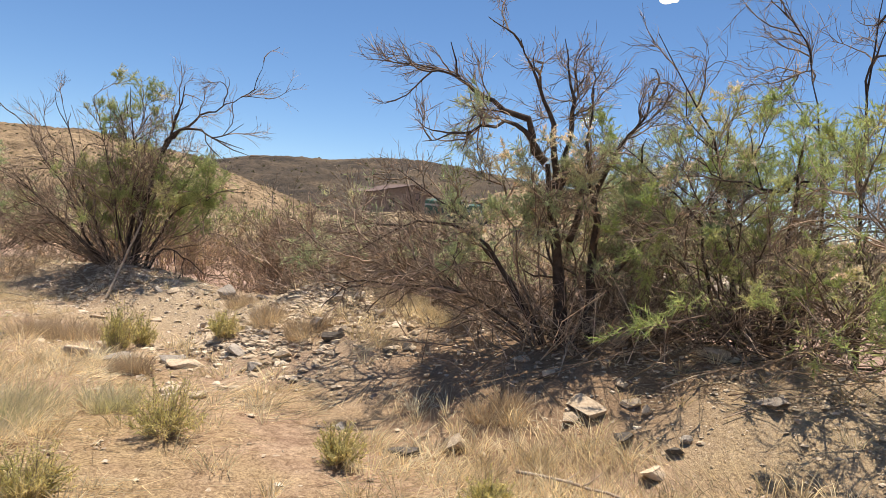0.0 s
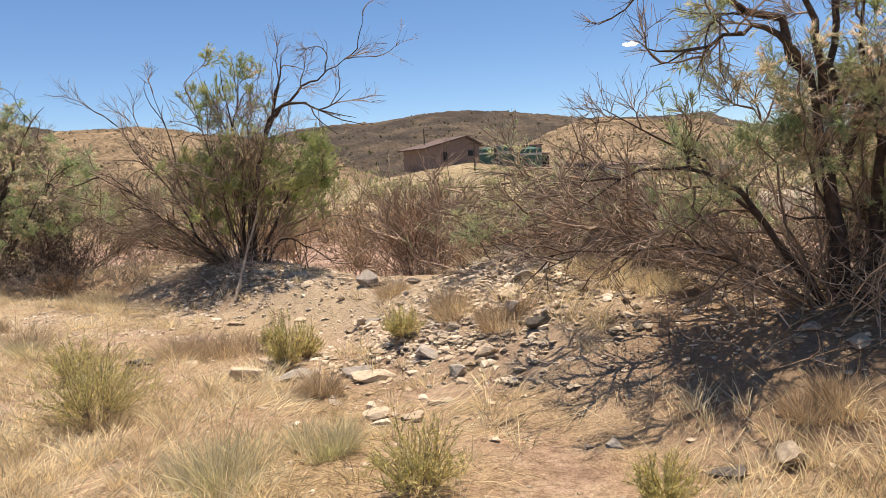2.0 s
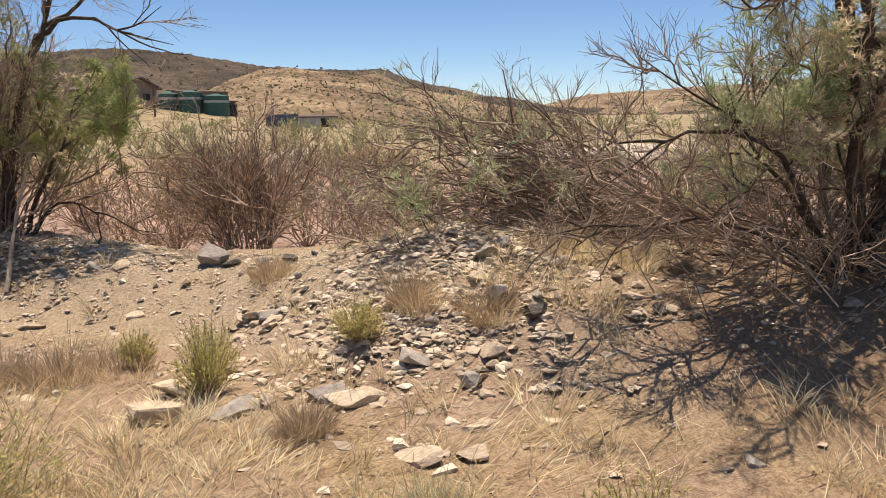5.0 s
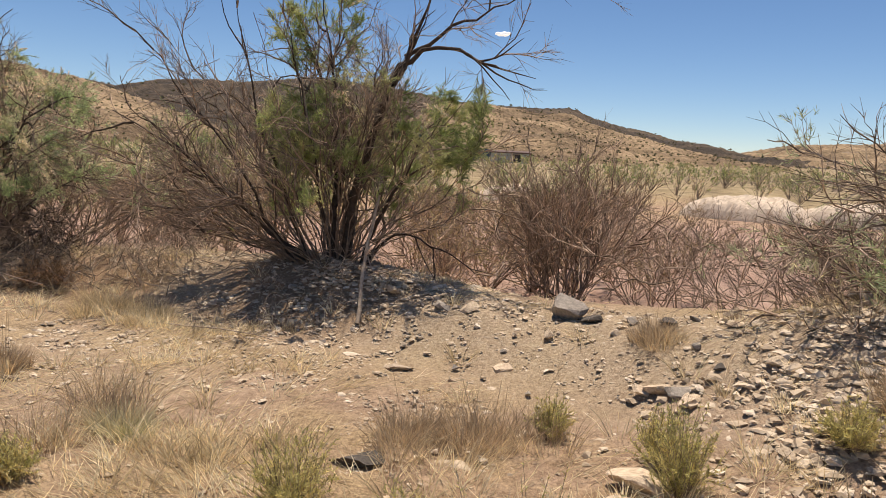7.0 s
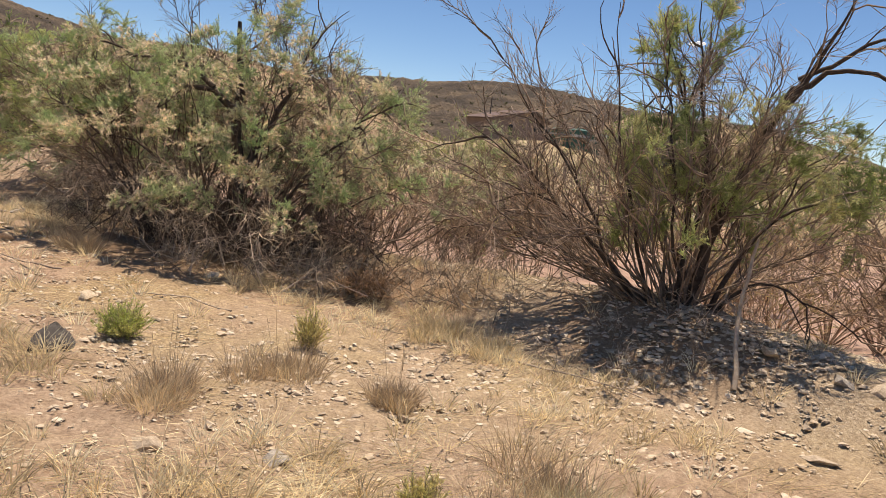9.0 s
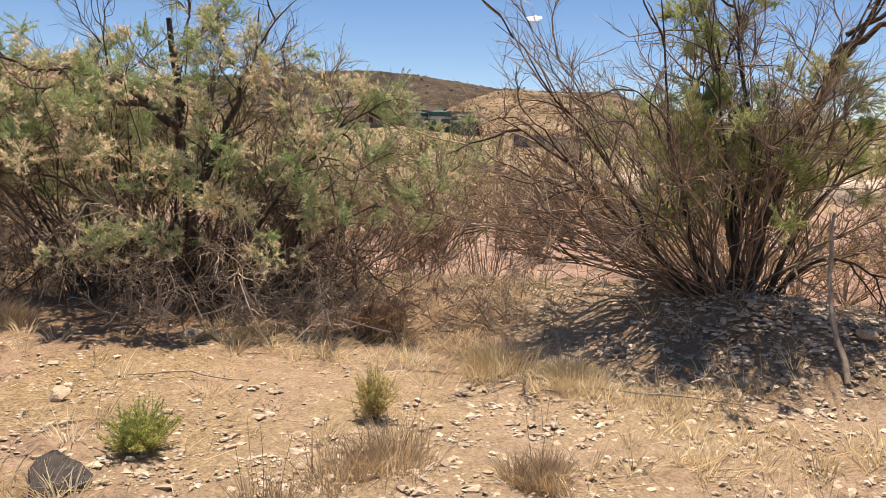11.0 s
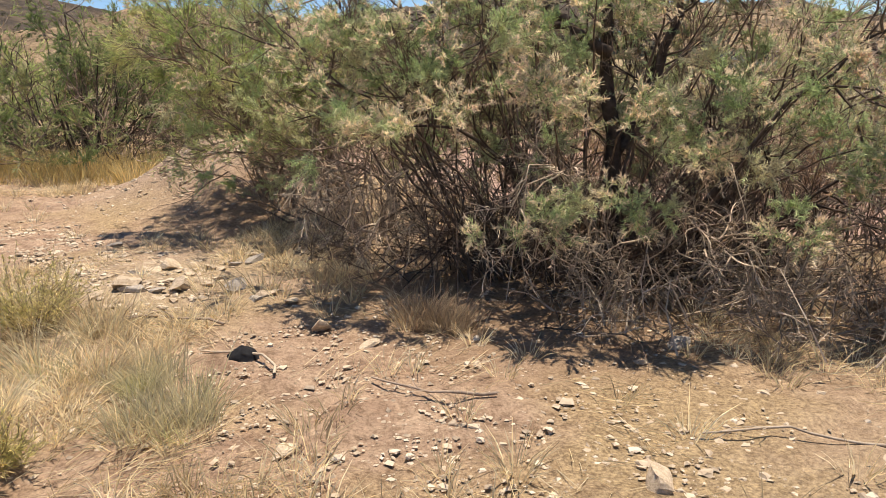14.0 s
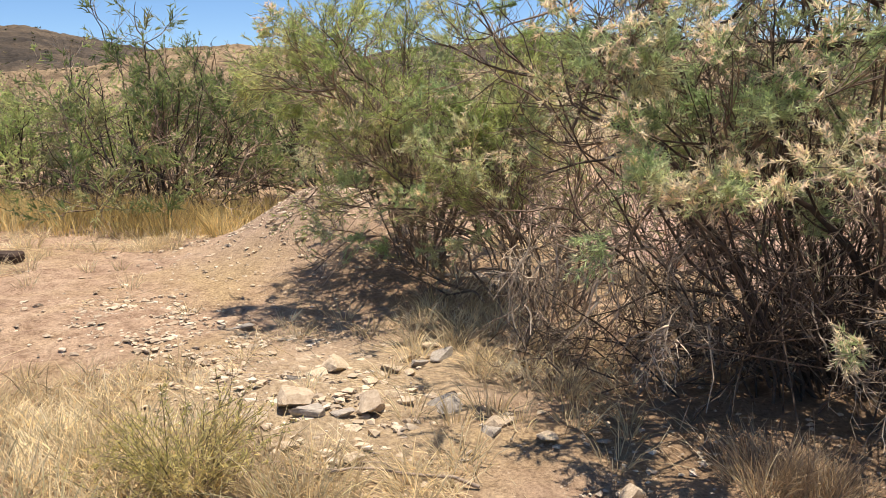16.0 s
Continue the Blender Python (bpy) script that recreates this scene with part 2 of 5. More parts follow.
def tubes(P, R, k=3):
    """Tapered tubes along N polylines of m points: P (N, m, 3), R (N, m)."""
    N, m, _ = P.shape
    T = unit(np.gradient(P, axis=1))
    ref = np.where(np.abs(T[:, :1, 2:3]) > 0.8, np.array([1.0, 0.2, 0]), np.array([0.1, 0.2, 1.0]))
    U = unit(np.cross(T, ref))
    V = np.cross(T, U)
    a = np.arange(k) * 2 * np.pi / k
    ring = U[:, :, None] * np.cos(a)[:, None] + V[:, :, None] * np.sin(a)[:, None]
    verts = (P[:, :, None] + ring * R[:, :, None, None]).reshape(-1, 3)
    i = np.arange(N)[:, None, None] * m * k + np.arange(m - 1)[None, :, None] * k
    j, j2 = np.arange(k), (np.arange(k) + 1) % k
    q = np.stack([i + j, i + j2, i + k + j2, i + k + j], -1).reshape(-1, 4)
    return verts, q


def blades(P, W):
    """Flat tapering strands along N polylines of m points, with half widths W (N, m)."""
    N, m, _ = P.shape
    T = unit(P[:, -1] - P[:, 0])
    S = unit(np.cross(T, unit(rng.normal(size=(N, 3)))))
    verts = np.stack([P - S[:, None] * W[..., None], P + S[:, None] * W[..., None]], 2).reshape(-1, 3)
    i = np.arange(N)[:, None] * 2 * m + 2 * np.arange(m - 1)
    q = np.stack([i, i + 1, i + 3, i + 2], -1).reshape(-1, 4)
    return verts, q


def needles(P, W):
    """Pointed slivers from the first to the last point of N polylines, with half widths W at the foot."""
    N = len(P)
    T = unit(P[:, -1] - P[:, 0])
    S = unit(np.cross(T, unit(rng.normal(size=(N, 3))))) * np.reshape(W, (-1, 1))
    verts = np.stack([P[:, 0] - S, P[:, 0] + S, P[:, -1]], 1).reshape(-1, 3)
    return verts, np.arange(N * 3).reshape(-1, 3)


def join(*packs):
    vs, qs, n = [], [], 0
    for v, q in packs:
        vs.append(v)
        qs.append(q + n)
        n += len(v)
    return np.concatenate(vs), np.concatenate(qs)


def resample(points, m, wobble=0.0):
    p = np.array(points, float)
    d = np.concatenate([[0], np.cumsum(np.linalg.norm(np.diff(p, axis=0), axis=1))])
    s = np.linspace(0, d[-1], m)
    c = np.stack([np.interp(s, d, p[:, i]) for i in range(3)], -1)
    c2 = c.copy()
    for _ in range(2):
        c2[1:-1] = (c2[:-2] + 2 * c2[1:-1] + c2[2:]) / 4
    if wobble:
        c2[1:] += rng.normal(size=(m - 1, 3)) * wobble
    return c2


def grow(P, n, length, spread, up, m=5, lo=0.3, hi=1.0, jitter=0.25, weight=None):
    """n children on each of the N parent polylines: start along lo..hi, turned away by spread, bent by up (minus: drooping)."""
    N, pm, _ = P.shape
    k = rng.integers(0, N, int(n * N)) if weight is None else rng.choice(N, int(n * N), p=weight / weight.sum())
    t = rng.uniform(lo, hi, len(k)) * (pm - 1)
    i = np.minimum(t.astype(int), pm - 2)
    f = (t - i)[:, None]
    start = P[k, i] * (1 - f) + P[k, i + 1] * f
    tan = unit(P[k, i + 1] - P[k, i])
    d = unit(tan + spread * unit(rng.normal(size=tan.shape)))
    L = rng.uniform(*length, len(k)) * (1.15 - 0.5 * t / (pm - 1))
    out = np.empty((len(k), m, 3))
    out[:, 0] = start
    for j in range(1, m):
        d = unit(d + jitter * rng.normal(size=d.shape) + np.array([0, 0, up]) / m)
        out[:, j] = out[:, j - 1] + d * (L / (m - 1))[:, None]
    return out


def taper(n, m, r0, r1):
    return np.linspace(r0, r1, m)[None] * np.ones((n, 1))


# ---- the lie of the land ----
BANK = [(14, -1.5), (4.6, 4.0), (2.2, 5.75), (-1.1, 7.95), (-2.7, 9.6), (-4.7, 11.0), (-7.2, 12.3), (-10, 13.8), (-14, 18.5), (-20, 28), (-60, 80)]


def smooth(a, b, v):
    t = np.clip((v - a) / (b - a), 0, 1)
    return t * t * (3 - 2 * t)


def bank_distance(x, y):
    """Distance to the bank's crest line, positive on the wash's side."""
    best, sign = np.full(np.shape(x), 1e9), np.ones(np.shape(x))
    for (ax, ay), (bx, by) in zip(BANK, BANK[1:]):
        dx, dy = bx - ax, by - ay
        t = np.clip(((x - ax) * dx + (y - ay) * dy) / (dx * dx + dy * dy), 0, 1)
        px, py = x - ax - t * dx, y - ay - t * dy
        d = np.hypot(px, py)
        s = np.sign(dy * px * 1.0 - dx * py)
        better = d < best
        best, sign = np.where(better, d, best), np.where(better, s, sign)
    return best * np.where(sign == 0, 1, sign)


def wave(x, y):
    return (np.sin(1.3 * x + 0.7 * y + 1) + np.sin(0.9 * y - 1.1 * x) + np.sin(2.3 * x - 1.7 * y) * 0.5 + np.sin(3.1 * y + 1.9 * x + 2) * 0.4) / 2.9


def height(x, y):
    x, y = np.asarray(x, float), np.asarray(y, float)
    s = bank_distance(x, y)
    crest = np.interp(x, [-20, -12, -9, -7.2, -4.7, -2.8, -1.1, 1, 2.2, 6], [0.0, 0.06, 0.08, 0.20, 0.50, 0.32, 0.55, 0.6, 0.66, 0.6])
    flat = 0.07 + 0.036 * np.clip(-x - 4.5, 0, 16) + 0.03 * wave(x, y)
    toe = np.interp(x, [-5.0, -2.8, -1.6], [-1.15, -1.4, -2.3])
    high = flat + crest * smooth(toe, -0.1, s)
    wash = -0.5 + 0.05 * wave(x * 0.4, y * 0.4)
    z = high + (wash - high) * smooth(0.25, 2.8, s)
    z += 0.24 * np.exp(-((x + 1.1) ** 2 + (y - 7.75) ** 2) / 0.5)
    z += 0.11 * np.exp(-(((x + 1.95) / 0.9) ** 2 + ((y - 6.85) / 0.6) ** 2)) + 0.09 * np.exp(-((x - 0.7) ** 2 + (y - 5.35) ** 2) / 0.5)
    z += 0.07 * np.exp(-((x + 12.1) ** 2 + (y - 11.1) ** 2) / 3.0)
    z += 0.6 * np.exp(-(((x + 13.7) / 0.85) ** 2 + ((y - 15.4) / 0.8) ** 2)) + 0.28 * np.exp(-((x + 12.8) ** 2 + (y - 14.8) ** 2) / 0.8)
    r = np.hypot(x + 5, y - 5)
    z += smooth(30, 38, r) * (0.5 + 0.25 * wave(x * 0.3, y * 0.3)) * (y > 5)
    z += np.clip(r - 40, 0, 200) * 0.014
    hx, hy = -2.5 + 140 * math.sin(radians(-1)), 2 + 140 * math.cos(radians(-1))
    z += 3.1 * np.exp(-(((x - hx) / 17) ** 2 + ((y - hy) / 20) ** 2)) + 1.7 * np.exp(-(((x + 12.5) / 9) ** 2 + ((y - 161.7) / 9) ** 2))
    return z


def spot(x, y, lift=0.0):
    return (x, y, float(height(x, y)) + lift)


# the ground, one sheet: fine round the walk, coarser to the horizon
def stretch(lo, hi, step, far):
    core = np.arange(lo, hi, step)
    out, d = [], step
    while not out or out[-1] < far:
        d *= 1.16
        out.append((out[-1] if out else 0) + d)
    out = np.array(out)
    return np.concatenate([(lo - out)[::-1], core, core[-1] + out])


gx, gy = stretch(-19, 5.5, 0.125, 1800), stretch(0.5, 18, 0.125, 1800)
GX, GY = np.meshgrid(gx, gy)
GZ = height(GX, GY)
near = np.exp(-np.maximum(np.hypot(GX + 6, GY - 9) - 14, 0) / 3)
GZ += near * 0.012 * rng.normal(size=GZ.shape)
nx, ny = len(gx), len(gy)
idx = np.arange(nx * ny).reshape(ny, nx)
quads = np.stack([idx[:-1, :-1], idx[:-1, 1:], idx[1:, 1:], idx[1:, :-1]], -1).reshape(-1, 4)
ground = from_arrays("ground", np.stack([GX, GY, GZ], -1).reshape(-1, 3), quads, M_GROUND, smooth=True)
tagged(ground, "sandy tan desert ground with gravel, a stony berm and a reddish dry wash", "ground", kind="structure")
TREES_AT = [(-4.75, 10.7, 1.0), (0.9, 5.8, 1.6), (3.0, 6.4, 2.0), (-9.7, 11.9, 1.9), (-12.4, 13.9, 0.7), (-17, 17.4, 2.2), (-7.2, 11.6, 0.9)]
GS = bank_distance(GX, GY)
layers = {
    "wash": np.clip(smooth(0.5, 1.6, GS) * (1 - smooth(26, 34, GY)) + 0.4 * np.exp(-((GX + 13.7) ** 2 + (GY - 15.3) ** 2) / 1.2), 0, 1),
    "gravel": np.clip(np.exp(-(GS + 0.5) ** 2 / 1.1) * (GX > -6.5) * 0.7 + 0.45 * np.exp(-((GX + 7) ** 2 + (GY - 8.8) ** 2) / 5) + 0.6 * np.exp(-((GX + 12.4) ** 2 / 0.8 + (GY - 11.6) ** 2 / 2)) + 0.5 * np.exp(-((GX + 13.7) ** 2 + (GY - 15.3) ** 2) / 1.2), 0, 1),
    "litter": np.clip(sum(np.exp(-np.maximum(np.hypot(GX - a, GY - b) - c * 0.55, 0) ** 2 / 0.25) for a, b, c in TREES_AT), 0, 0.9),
    "far": smooth(32, 42, np.hypot(GX + 5, GY - 5)),
}
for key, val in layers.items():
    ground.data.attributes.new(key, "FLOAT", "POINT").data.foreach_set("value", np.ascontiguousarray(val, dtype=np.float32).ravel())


# ---- hills ----
HILL_EYE = (-5.0, 5.0, 1.6)


def hill(name, profile, foot, crest, mat, label, rough=1.0):
    """A ridge seen as a profile of (bearing, elevation) degrees, from its foot to its crest and down behind it."""
    p = np.array(profile)
    az = np.arange(p[0, 0], p[-1, 0] + 0.01, 0.2 if crest != 300 else 1.0)
    el = np.interp(az, p[:, 0], p[:, 1])
    rr = np.concatenate([np.linspace(foot, crest, 52), np.linspace(crest * 1.02, crest * 1.6, 6)])
    A, Rr = np.meshgrid(np.radians(az), rr)
    t = (Rr - foot) / (crest - foot)
    top = HILL_EYE[2] + crest * np.tan(np.radians(el))[None, :]
    base = 0.02 * (foot - 40)
    rise = np.where(t < 1, t ** 1.15, 1 - (t - 1) * 1.1)
    Z = base - 1.5 + (top - base + 1.5) * rise
    X, Y = HILL_EYE[0] + Rr * np.sin(A), HILL_EYE[1] + Rr * np.cos(A)
    k = 60.0 / crest
    g = np.zeros_like(Z)
    for q in range(1, 6):
        f = k * 0.12 * 1.9 ** q
        g += np.sin(X * f + q * 1.7 + 1.5 * np.sin(Y * f * 0.7)) * np.sin(Y * f * 0.8 + q * 2.3 + 1.2 * np.sin(X * f)) / 1.7 ** q
    Z += rough * g * crest * 0.012 * np.clip(t * 2, 0, 1) * np.clip(1.25 - t, 0.12, 1)
    Z += rng.normal(size=Z.shape) * crest * 0.0006
    n1, n2 = Z.shape
    ix = np.arange(n1 * n2).reshape(n1, n2)
    qd = np.stack([ix[:-1, :-1], ix[:-1, 1:], ix[1:, 1:], ix[1:, :-1]], -1).reshape(-1, 4)
    ob = from_arrays(name, np.stack([X, Y, Z], -1).reshape(-1, 3), qd, mat, smooth=True)
    return tagged(ob, label, "hill", kind="structure")


hill_mesa_ob = hill("hill_mesa", [(-75, 3), (-55, 5), (-39, 6.3), (-34, 5.3), (-30, 4.6), (-24, 4.4), (-17.4, 3.9), (-14.5, 4.6), (-8.5, 4.8), (-4, 5.3), (-1.8, 5.35), (3.6, 4.75), (8, 4.2), (12, 4.1), (16.3, 3.95), (18, 3.3), (20.3, 2.75), (22, 2.5), (24, 2.0), (26.3, 1.75), (28.9, 1.1), (40, 0.6), (60, 1.0)], 180, 420, M_HILL_DARK, "dark brown mesa with scrub, far behind the wash")
hill_right_ob = hill("hill_right", [(-2, 0.5), (2, 1.6), (5, 3.1), (7.5, 4.0), (9.5, 4.15), (12, 4.0), (14, 3.7), (16.3, 3.6), (18, 2.9), (20.3, 2.3), (22, 2.0), (24, 1.5), (26.3, 1.1), (28.9, 0.6), (33, 0.2), (38, -0.4)], 120, 230, M_HILL_TAN, "tan stony hillside dotted with low scrub")
hill_left_ob = hill("hill_left", [(-80, 4), (-60, 2.5), (-45, 3.0), (-35, 3.8), (-31, 4.9), (-26, 5.1), (-23, 4.7), (-19, 4.0), (-16, 3.3), (-12, 2.0), (-8, 0.6), (-5, 0.0)], 125, 210, M_HILL_TAN, "tan dry-grass hillside behind the trees")
hill("hill_distant", [(26, 0.3), (29, 1.2), (31.8, 1.75), (34.7, 1.95), (40, 2.1), (48, 2.6), (60, 2.2), (80, 3)], 240, 500, M_HILL_TAN, "low distant hill beyond the saddle")
hill("hill_behind", [(80, 3), (120, 2.4), (160, 3.2), (200, 2.6), (240, 3.0), (285, 4)], 160, 300, M_HILL_TAN, "low tan hills behind the walker")


# ---- trees ----
def zone(level, lo, hi, seed, scale=2.6):
    """Which twig tips carry foliage: clumps between two heights."""
    def pick(p):
        q = p * scale + seed * 7.31
        n = np.sin(q[:, 0] + 1.3 * np.sin(q[:, 1])) + np.sin(q[:, 1] * 1.2 + 1.1 * np.sin(q[:, 2])) + np.sin(q[:, 2] * 1.1 + 1.2 * np.sin(q[:, 0] * 0.9))
        return (n > level) & (p[:, 2] > lo) & (p[:, 2] < hi)
    return pick


def feathers(ob, roots, aim, sprigs, reach, leaf, twigmat, flowers=0.3):
    """Feathery boughs: sprigs that fan out of each root, set with fine strands; some end in pale plumes."""
    k = np.repeat(np.arange(len(roots)), sprigs)
    size = rng.uniform(0.7, 1.25, len(roots))[k][:, None]
    d = unit(aim[k] + 1.25 * unit(rng.normal(size=(len(k), 3))))
    run = rng.uniform(*reach, (len(k), 1)) * size
    a = roots[k] + rng.normal(size=d.shape) * 0.025
    S = np.stack([a, a + d * run * 0.55, a + d * run + np.array([0, 0, -0.12]) * run + rng.normal(size=d.shape) * 0.012], 1)
    tagged(from_arrays("sprig_mass", *blades(S, taper(len(S), 3, 0.002, 0.0009)), twigmat, ob), kind="stuff")
    bloom = (rng.random(len(roots)) < flowers)[k]
    for some, per, lo, hi, mat, wid in ((S[~bloom], 42, 0.08, 1.0, leaf, 0.0029), (S[bloom], 18, 0.08, 0.7, leaf, 0.0029), (S[bloom], 27, 0.4, 1.0, M_FLOWER, 0.0031)):
        if len(some):
            f = grow(some, per, (0.022, 0.055), 0.95, 0.1, 2, lo, hi, 0.2)
            tagged(from_arrays("spray_mass", *needles(f, rng.uniform(0.7, 1.3, len(f)) * wid), mat, ob), kind="stuff")


def tree(name, place, limbs, label, twigs=(5, 6, 5), leaf=None, leafiness=8, where=None, bark=None, stem=None, twigmat=None,
         sizes=((0.4, 0.95), (0.2, 0.5), (0.1, 0.26)), bend=0.25, leaf_len=(0.05, 0.11), width=0.003, category="tree", group="", spread=0.8, fine=1.0, clumps=0, clump_leaf=None, clump_where=None, clump_sprigs=14, clump_reach=(0.06, 0.19), flowers=0.3, loose=False, sprays=()):
    """A many-stemmed tree or bush: limbs are (points relative to the foot, thickness there)."""
    ob = thing(name, place, label, category, group)
    bark, stem, twigmat = bark or M_BARK, stem or M_STEM, twigmat or M_TWIG
    m = 11
    curves = []
    for pts, r in limbs:
        c = resample(pts, m, 0.006 + 0.003 * len(pts) if r > 0.016 else 0.022)
        c[0] = pts[0]
        curves.append(c)
        v, q = tubes(c[None], taper(1, m, r, max(r * (0.28 if r > 0.06 else 0.1), 0.0028)) * rng.uniform(0.92, 1.09, (1, m)), 7 if r > 0.016 else 5)
        limb = from_arrays("limb" if r > 0.016 else "stem", v, q, bark if r > 0.016 else stem, ob, smooth=True)
        if r > 0.016:
            for side in grow(c[None], 3, sizes[0], spread, bend, 7, 0.35, 0.95, 0.22):
                from_arrays("side_branch", *tubes(side[None], taper(1, 7, min(0.45 * r, 0.012), 0.003), 5), bark, limb, smooth=True)
                curves.append(resample(side, m))
    L = np.array(curves)
    weight = np.linalg.norm(L[:, -1] - L[:, 0], axis=1) + 0.15
    b1 = grow(L, twigs[0] * len(limbs) / len(L), sizes[0], spread, bend, 6, 0.22, 1.0, 0.26, weight)
    b2 = grow(b1, twigs[1], sizes[1], spread * 0.9, bend * 0.7, 4, 0.2, 1.0, 0.3)
    b3 = grow(b2, twigs[2], sizes[2], spread * 0.85, bend * 0.4, 2, 0.2, 1.0, 0.3)
    tagged(from_arrays("branchwork", *tubes(b1, taper(len(b1), 6, 0.0085 * fine, 0.003 * fine), 4), stem, ob), kind="stuff")
    tagged(from_arrays("twig_mass", *join(tubes(b2, taper(len(b2), 4, 0.0036 * fine, 0.0016 * fine), 3), blades(b3, taper(len(b3), 2, 0.002 * fine, 0.001 * fine))), twigmat, ob), kind="stuff")
    if leaf is not None:
        host = b3 if where is None else b3[where(b3[:, -1])]
        if len(host):
            f = grow(host, leafiness, leaf_len, 0.75, bend * 0.3, 2, 0.1, 1.0, 0.2)
            tagged(from_arrays("foliage", *needles(f, rng.uniform(0.9, 1.5, len(f)) * width), leaf, ob), kind="stuff")
    if clumps:
        away = b2[:, -1] - np.array([0, 0, 0.5])
        far = np.argsort(-(np.linalg.norm(away, axis=1) + rng.uniform(0, 2.6 if loose else 0.9, len(b2))) * (b2[:, -1, 2] > 0.45) * (1 if clump_where is None else clump_where(b2[:, -1])))[: clumps * 5]
        chosen = rng.choice(far, min(clumps, len(far)), replace=False)
        aim = unit(b2[chosen, -1] - b2[chosen, 0]) + 0.7 * unit(away[chosen]) + np.array([0, 0, 0.25])
        feathers(ob, b2[chosen, -1], unit(aim), clump_sprigs, clump_reach, clump_leaf or M_LEAF_LIGHT, twigmat, flowers)
    for tip in sprays:
        tip = np.array(tip)
        root = np.array([tip[0] * 0.45 + 0.15, -0.1, 0.1])
        arm = resample([root, root * 0.55 + tip * 0.45 + np.array([0, 0, 0.22]), tip], 9, 0.012)
        from_arrays("stem", *tubes(arm[None], taper(1, 9, 0.012, 0.004), 5), stem, ob, smooth=True)
        n = int(rng.integers(4, 8))
        roots = tip + rng.normal(size=(n, 3)) * np.array([0.16, 0.07, 0.09])
        feathers(ob, roots, unit(roots - tip + np.array([0, -0.12, 0.16])), 16, (0.07, 0.2), M_CLUMP, twigmat, 0.5)
    return ob


def fan(n, spread, rise, r, seed, lean=(0, 0), foot=0.25, low=0.5, squat=0.45):
    """Stems that fan out of one foot, with the spread of their tips and their heights in metres."""
    g = np.random.default_rng(seed)
    out = []
    for i in range(n):
        a = 2 * math.pi * (i + g.uniform(-0.4, 0.4)) / n
        d = spread * g.uniform(0.2, 1.0)
        h = rise * g.uniform(low, 1.0) * (1.1 - squat * d / spread)
        dx, dy = math.cos(a) * d + lean[0], math.sin(a) * d + lean[1]
        f = (math.cos(a) * foot * g.uniform(0.2, 1), math.sin(a) * foot * g.uniform(0.2, 1), -0.05)
        out.append(([f, (f[0] + dx * 0.32, f[1] + dy * 0.32, h * 0.48), (dx * 0.75, dy * 0.75, h * 0.85), (dx * 1.05, dy * 1.05, h)], r * g.uniform(0.6, 1.2)))
    return out


def thick(rows, radii):
    """Main limbs with their thickness; those that start low are set into the ground."""
    return [([(*p[:2], -0.05) if k == 0 and p[2] < 0.7 and abs(p[0]) < 0.75 else p for k, p in enumerate(row)], r) for row, r in zip(rows, radii)]


def rays(n, length, r, seed, low=4.0, high=85.0, lean=0.0, foot=0.3):
    """Long, nearly straight stems that radiate from one foot; lean shifts them to one side."""
    g = np.random.default_rng(seed)
    out = []
    for i in range(n):
        el, side = radians(g.uniform(low, high)), radians(g.uniform(0, 360))
        d = np.array([math.cos(el) * math.cos(side) + lean, math.cos(el) * math.sin(side) * 0.75, math.sin(el) * 0.95])
        d = d / np.linalg.norm(d) * length * g.uniform(0.55, 1.05)
        f = np.array([math.cos(side) * foot * g.uniform(0.1, 1), math.sin(side) * foot * g.uniform(0.1, 1) * 0.7, -0.04])
        droop = g.uniform(-0.04, 0.14)
        out.append(([tuple(f), tuple(f + d * 0.33 + np.array([0, 0, droop * 0.5])), tuple(f + d * 0.7 + np.array([0, 0, droop])), tuple(f + d)], r * g.uniform(0.55, 1.25)))
    return out


def clear(limbs, front, low):
    """Leave out the stems that would hang low over the open ground in front."""
    return [(p, r) for p, r in limbs if p[-1][1] > front and (p[-1][1] > front + 0.7 or p[-1][2] > low)]


# Most limb points are traced along camera sight lines, at guessed depths.
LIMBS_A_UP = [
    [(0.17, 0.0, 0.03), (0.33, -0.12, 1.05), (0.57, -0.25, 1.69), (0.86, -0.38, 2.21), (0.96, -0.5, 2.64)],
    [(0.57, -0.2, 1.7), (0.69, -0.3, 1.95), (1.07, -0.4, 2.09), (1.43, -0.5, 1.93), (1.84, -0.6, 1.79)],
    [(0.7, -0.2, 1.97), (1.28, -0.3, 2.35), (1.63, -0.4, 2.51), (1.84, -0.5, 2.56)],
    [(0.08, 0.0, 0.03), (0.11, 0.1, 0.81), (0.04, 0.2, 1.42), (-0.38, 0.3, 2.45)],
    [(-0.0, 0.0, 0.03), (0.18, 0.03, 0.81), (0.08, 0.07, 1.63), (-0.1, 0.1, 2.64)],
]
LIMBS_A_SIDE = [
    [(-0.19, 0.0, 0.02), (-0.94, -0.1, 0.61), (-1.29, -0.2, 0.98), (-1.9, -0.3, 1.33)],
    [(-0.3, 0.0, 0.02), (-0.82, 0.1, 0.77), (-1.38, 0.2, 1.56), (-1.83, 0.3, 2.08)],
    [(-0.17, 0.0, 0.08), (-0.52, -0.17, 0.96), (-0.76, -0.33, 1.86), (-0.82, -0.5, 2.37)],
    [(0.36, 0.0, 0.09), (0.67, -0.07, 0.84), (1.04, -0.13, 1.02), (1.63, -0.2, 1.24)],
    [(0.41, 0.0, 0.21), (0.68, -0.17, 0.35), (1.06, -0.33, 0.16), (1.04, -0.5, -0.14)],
]
